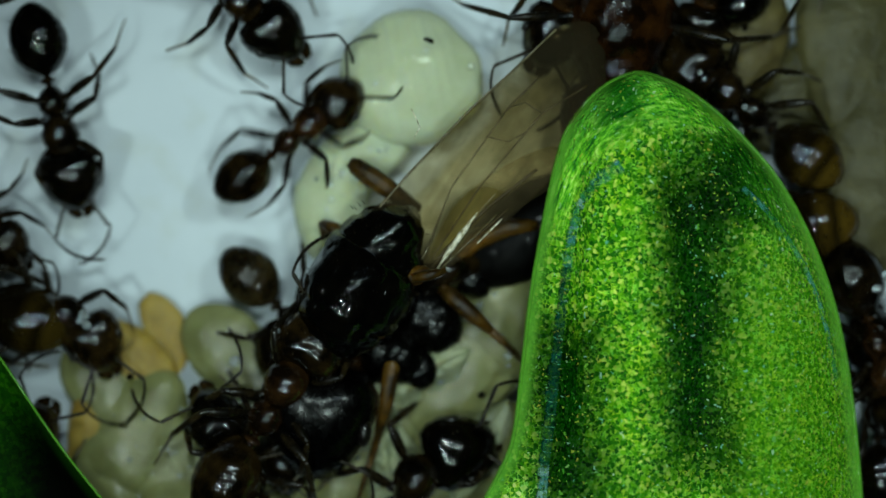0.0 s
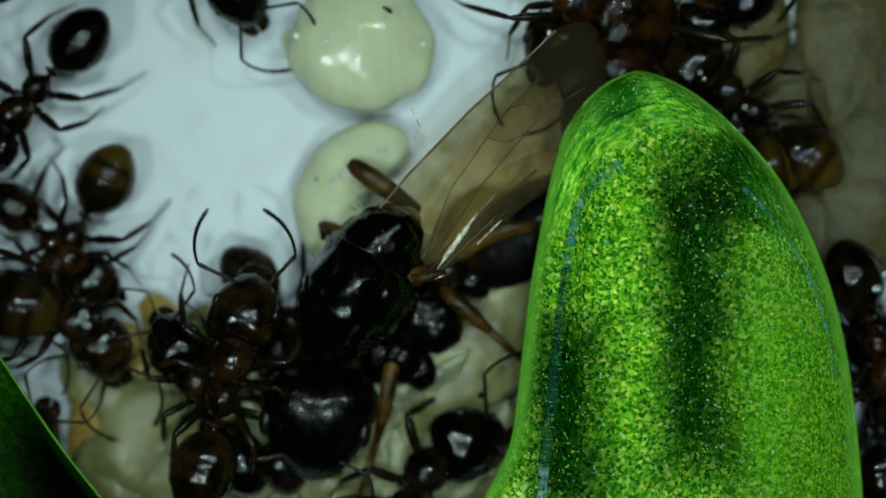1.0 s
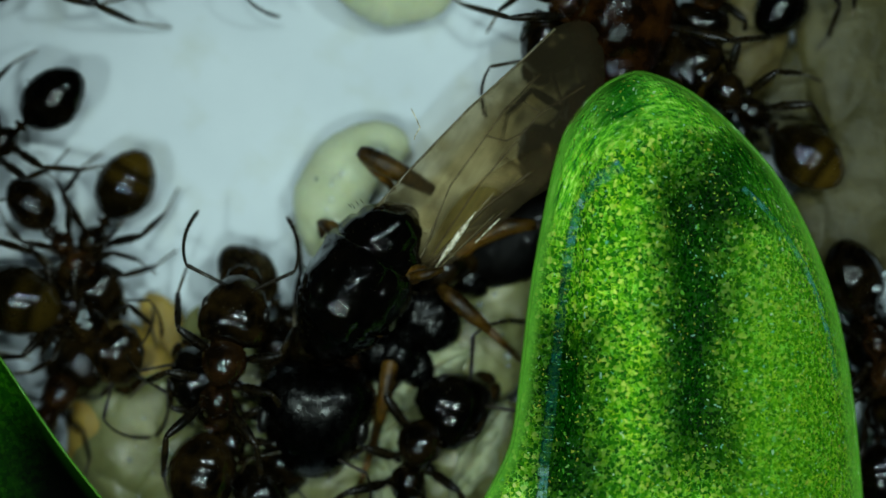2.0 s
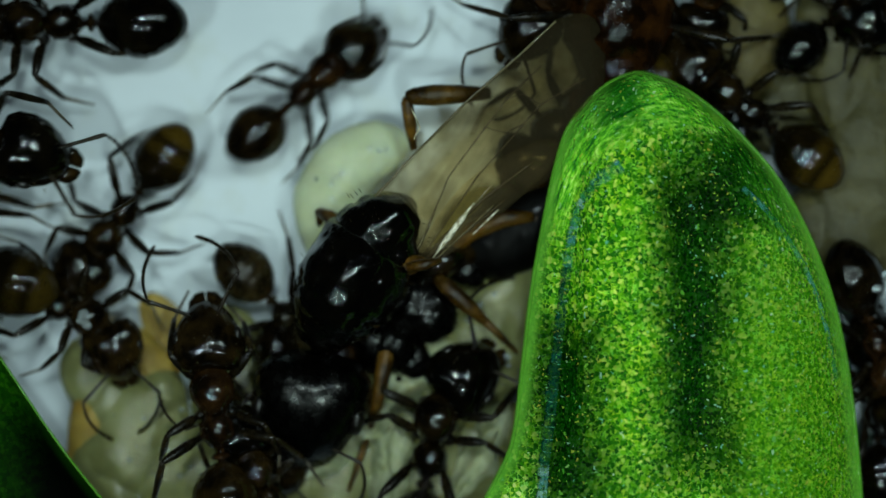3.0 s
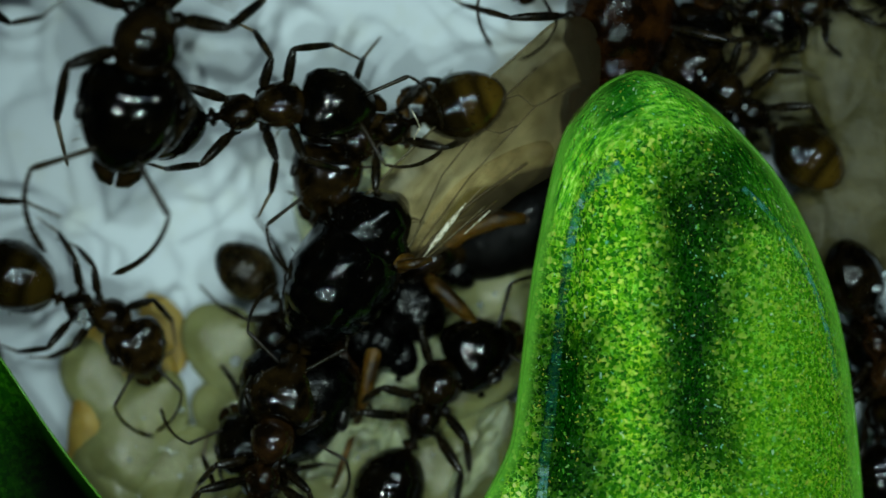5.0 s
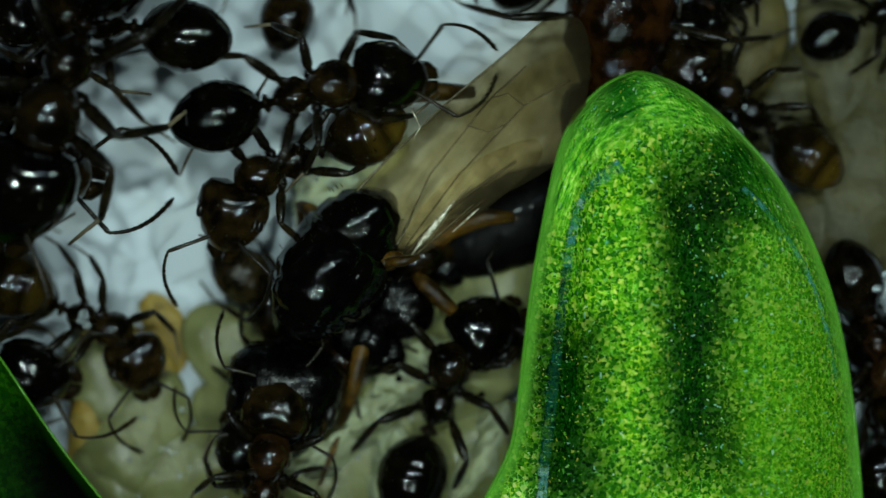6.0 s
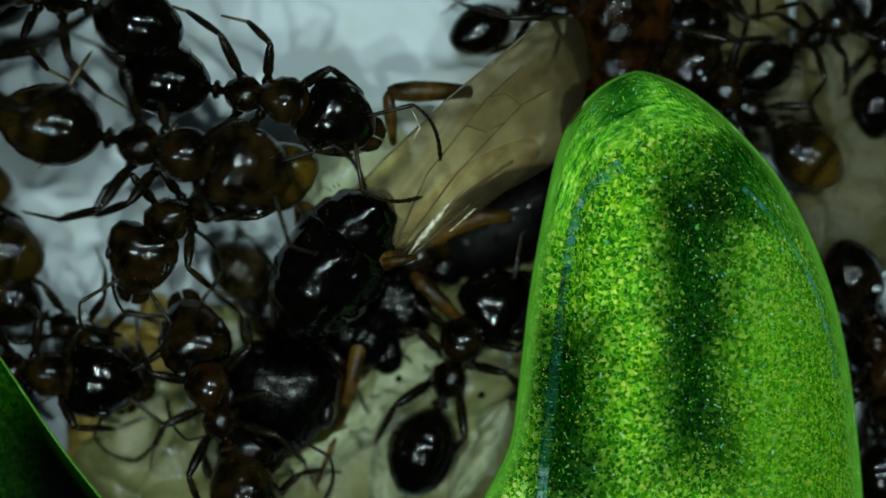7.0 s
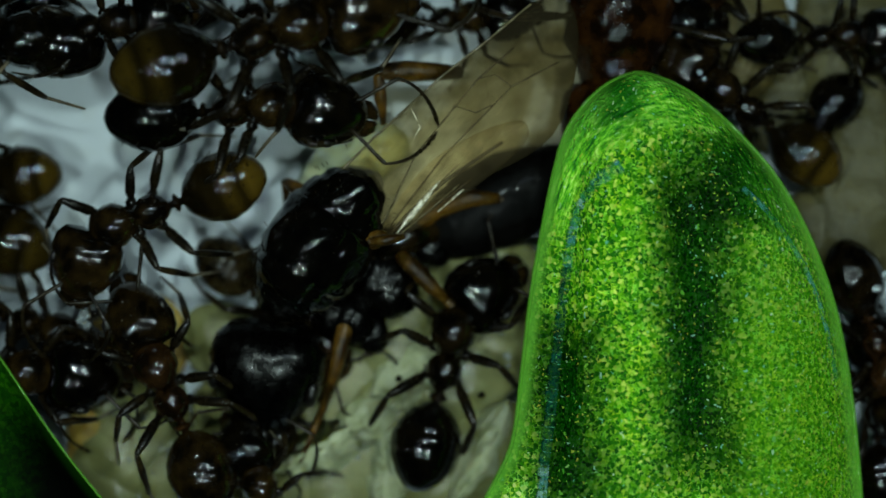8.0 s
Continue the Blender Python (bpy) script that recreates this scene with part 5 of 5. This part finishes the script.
    crawl("dark", 0.91, 0.60, 22, (0, -3.62, -4.06, 120), (0.5, -3.98, -3.34, 120), (0.7, -4.51, -2.75, 122), (0.9, -4.40, -2.69, 119), (1.2, -4.38, -2.79, 119), (1.5, -4.44, -2.93, 119), (1.7, -4.30, -3.03, 118), (2.3, -3.67, -3.75, 118), (2.8, -3.30, -4.32, 114), (8, -3.20, -4.63, 114))
    crawl("amber", 1.15, 0.30, 23, (0, -9.30, -0.69, 160), (0.5, -9.41, -0.32, 160), (1, -9.46, -0.43, 160), (1.7, -9.44, -0.41, 160), (3, -9.51, -0.01, 160), (3.5, -9.51, -0.12, 160), (4, -9.67, -0.12, 160), (4.5, -9.54, 0.17, 160), (6, -9.58, -0.01, 160), (6.5, -9.54, 0.38, 160), (7, -9.77, 0.59, 160), (7.5, -9.67, 0.55, 160), (8, -9.61, 0.75, 160))
    crawl("dark", 0.86, 0.30, 24, (0, 11.60, 4.24, -165), (2.3, 10.56, 4.39, -162), (2.8, 9.20, 4.45, -165), (3.2, 8.53, 4.40, -167), (3.5, 8.32, 4.36, -169), (4, 7.89, 3.99, -167), (4.7, 7.41, 4.19, -166), (5.3, 6.56, 4.89, -150), (5.8, 5.98, 5.23, -136), (6.5, 6.11, 6.58, -135), (8, 6.11, 7.00, -135))
    crawl("dark", 1.15, 0.50, 25, (0, -11.84, -3.54, -10), (5.2, -10.81, -2.82, -10), (6, -8.94, -2.09, -10), (6.5, -7.91, -2.02, -11), (7, -7.60, -2.24, -7), (7.5, -7.70, -2.39, -7), (8, -8.01, -2.21, -6))
    crawl("dark", 1.00, 0.10, 26, (0, -8.80, 4.85, -125), (4.7, -8.85, 4.91, -125), (5.3, -7.98, 4.14, -133), (5.8, -7.23, 3.78, -138), (6.3, -7.31, 3.73, -139), (6.8, -8.51, 3.79, -142), (7.2, -9.88, 3.80, -146), (7.6, -9.41, 3.85, -147), (8, -8.72, 3.58, -143))
    crawl("small", 0.90, 0.00, 27, (0, -2.65, -1.50, -46), (1.5, -2.64, -1.48, -46), (2.8, -2.74, -1.42, -45), (4.5, -2.60, -1.29, -43), (5.8, -2.67, -1.35, -39), (6.5, -2.66, -1.31, -40), (7, -2.71, -1.29, -40), (7.5, -2.86, -1.20, -41), (8, -3.01, -1.24, -42))
    crawl("amber", 1.03, 0.30, 28, (0, 5.48, 2.68, 142), (4, 5.49, 2.65, 142), (8, 5.43, 2.69, 143))
    crawl("red", 1.00, 0.30, 29, (0, 8.08, -1.96, -70), (8, 8.08, -1.96, -70))
    crawl("dark", 0.95, 0.00, 30, (0, 8.04, -2.83, 93), (8, 8.04, -2.83, 93))
    crawl("amber", 0.99, 0.20, 31, (0, -13.22, 1.56, -176), (6.5, -12.80, 1.10, -178), (7.2, -9.05, 0.99, -177), (7.5, -8.68, 0.91, -177), (8, -9.25, 1.25, -176))
    crawl("red", 0.80, 0.05, 32, (0, -2.99, -3.11, -86), (4.7, -3.03, -3.09, -87), (5.8, -3.24, -2.33, -93), (7, -3.24, -2.35, -93), (8, -3.15, -2.67, -89))
    crawl("dark", 0.88, 2.00, 33, (0, -5.64, 7.69, -2), (6.5, -5.64, 7.49, -2), (7, -5.61, 6.02, -5), (7.5, -5.64, 4.73, -13), (7.7, -5.84, 4.26, 1), (8, -6.09, 3.97, 10))
    crawl("dark", 0.88, 0.60, 34, (0, -1.86, 8.89, -70), (7.1, -1.86, 8.68, -70), (7.5, -1.86, 5.78, -70), (7.7, -2.60, 4.57, -66), (8, -3.28, 4.23, -10))
    crawl("red", 0.90, 0.10, 35, (0, 4.99, 5.11, -103), (8, 4.99, 5.11, -103))
    for template in set(KINDS.values()):
        for ob in (*template.children_recursive, template):
            bpy.data.objects.remove(ob)


motions()
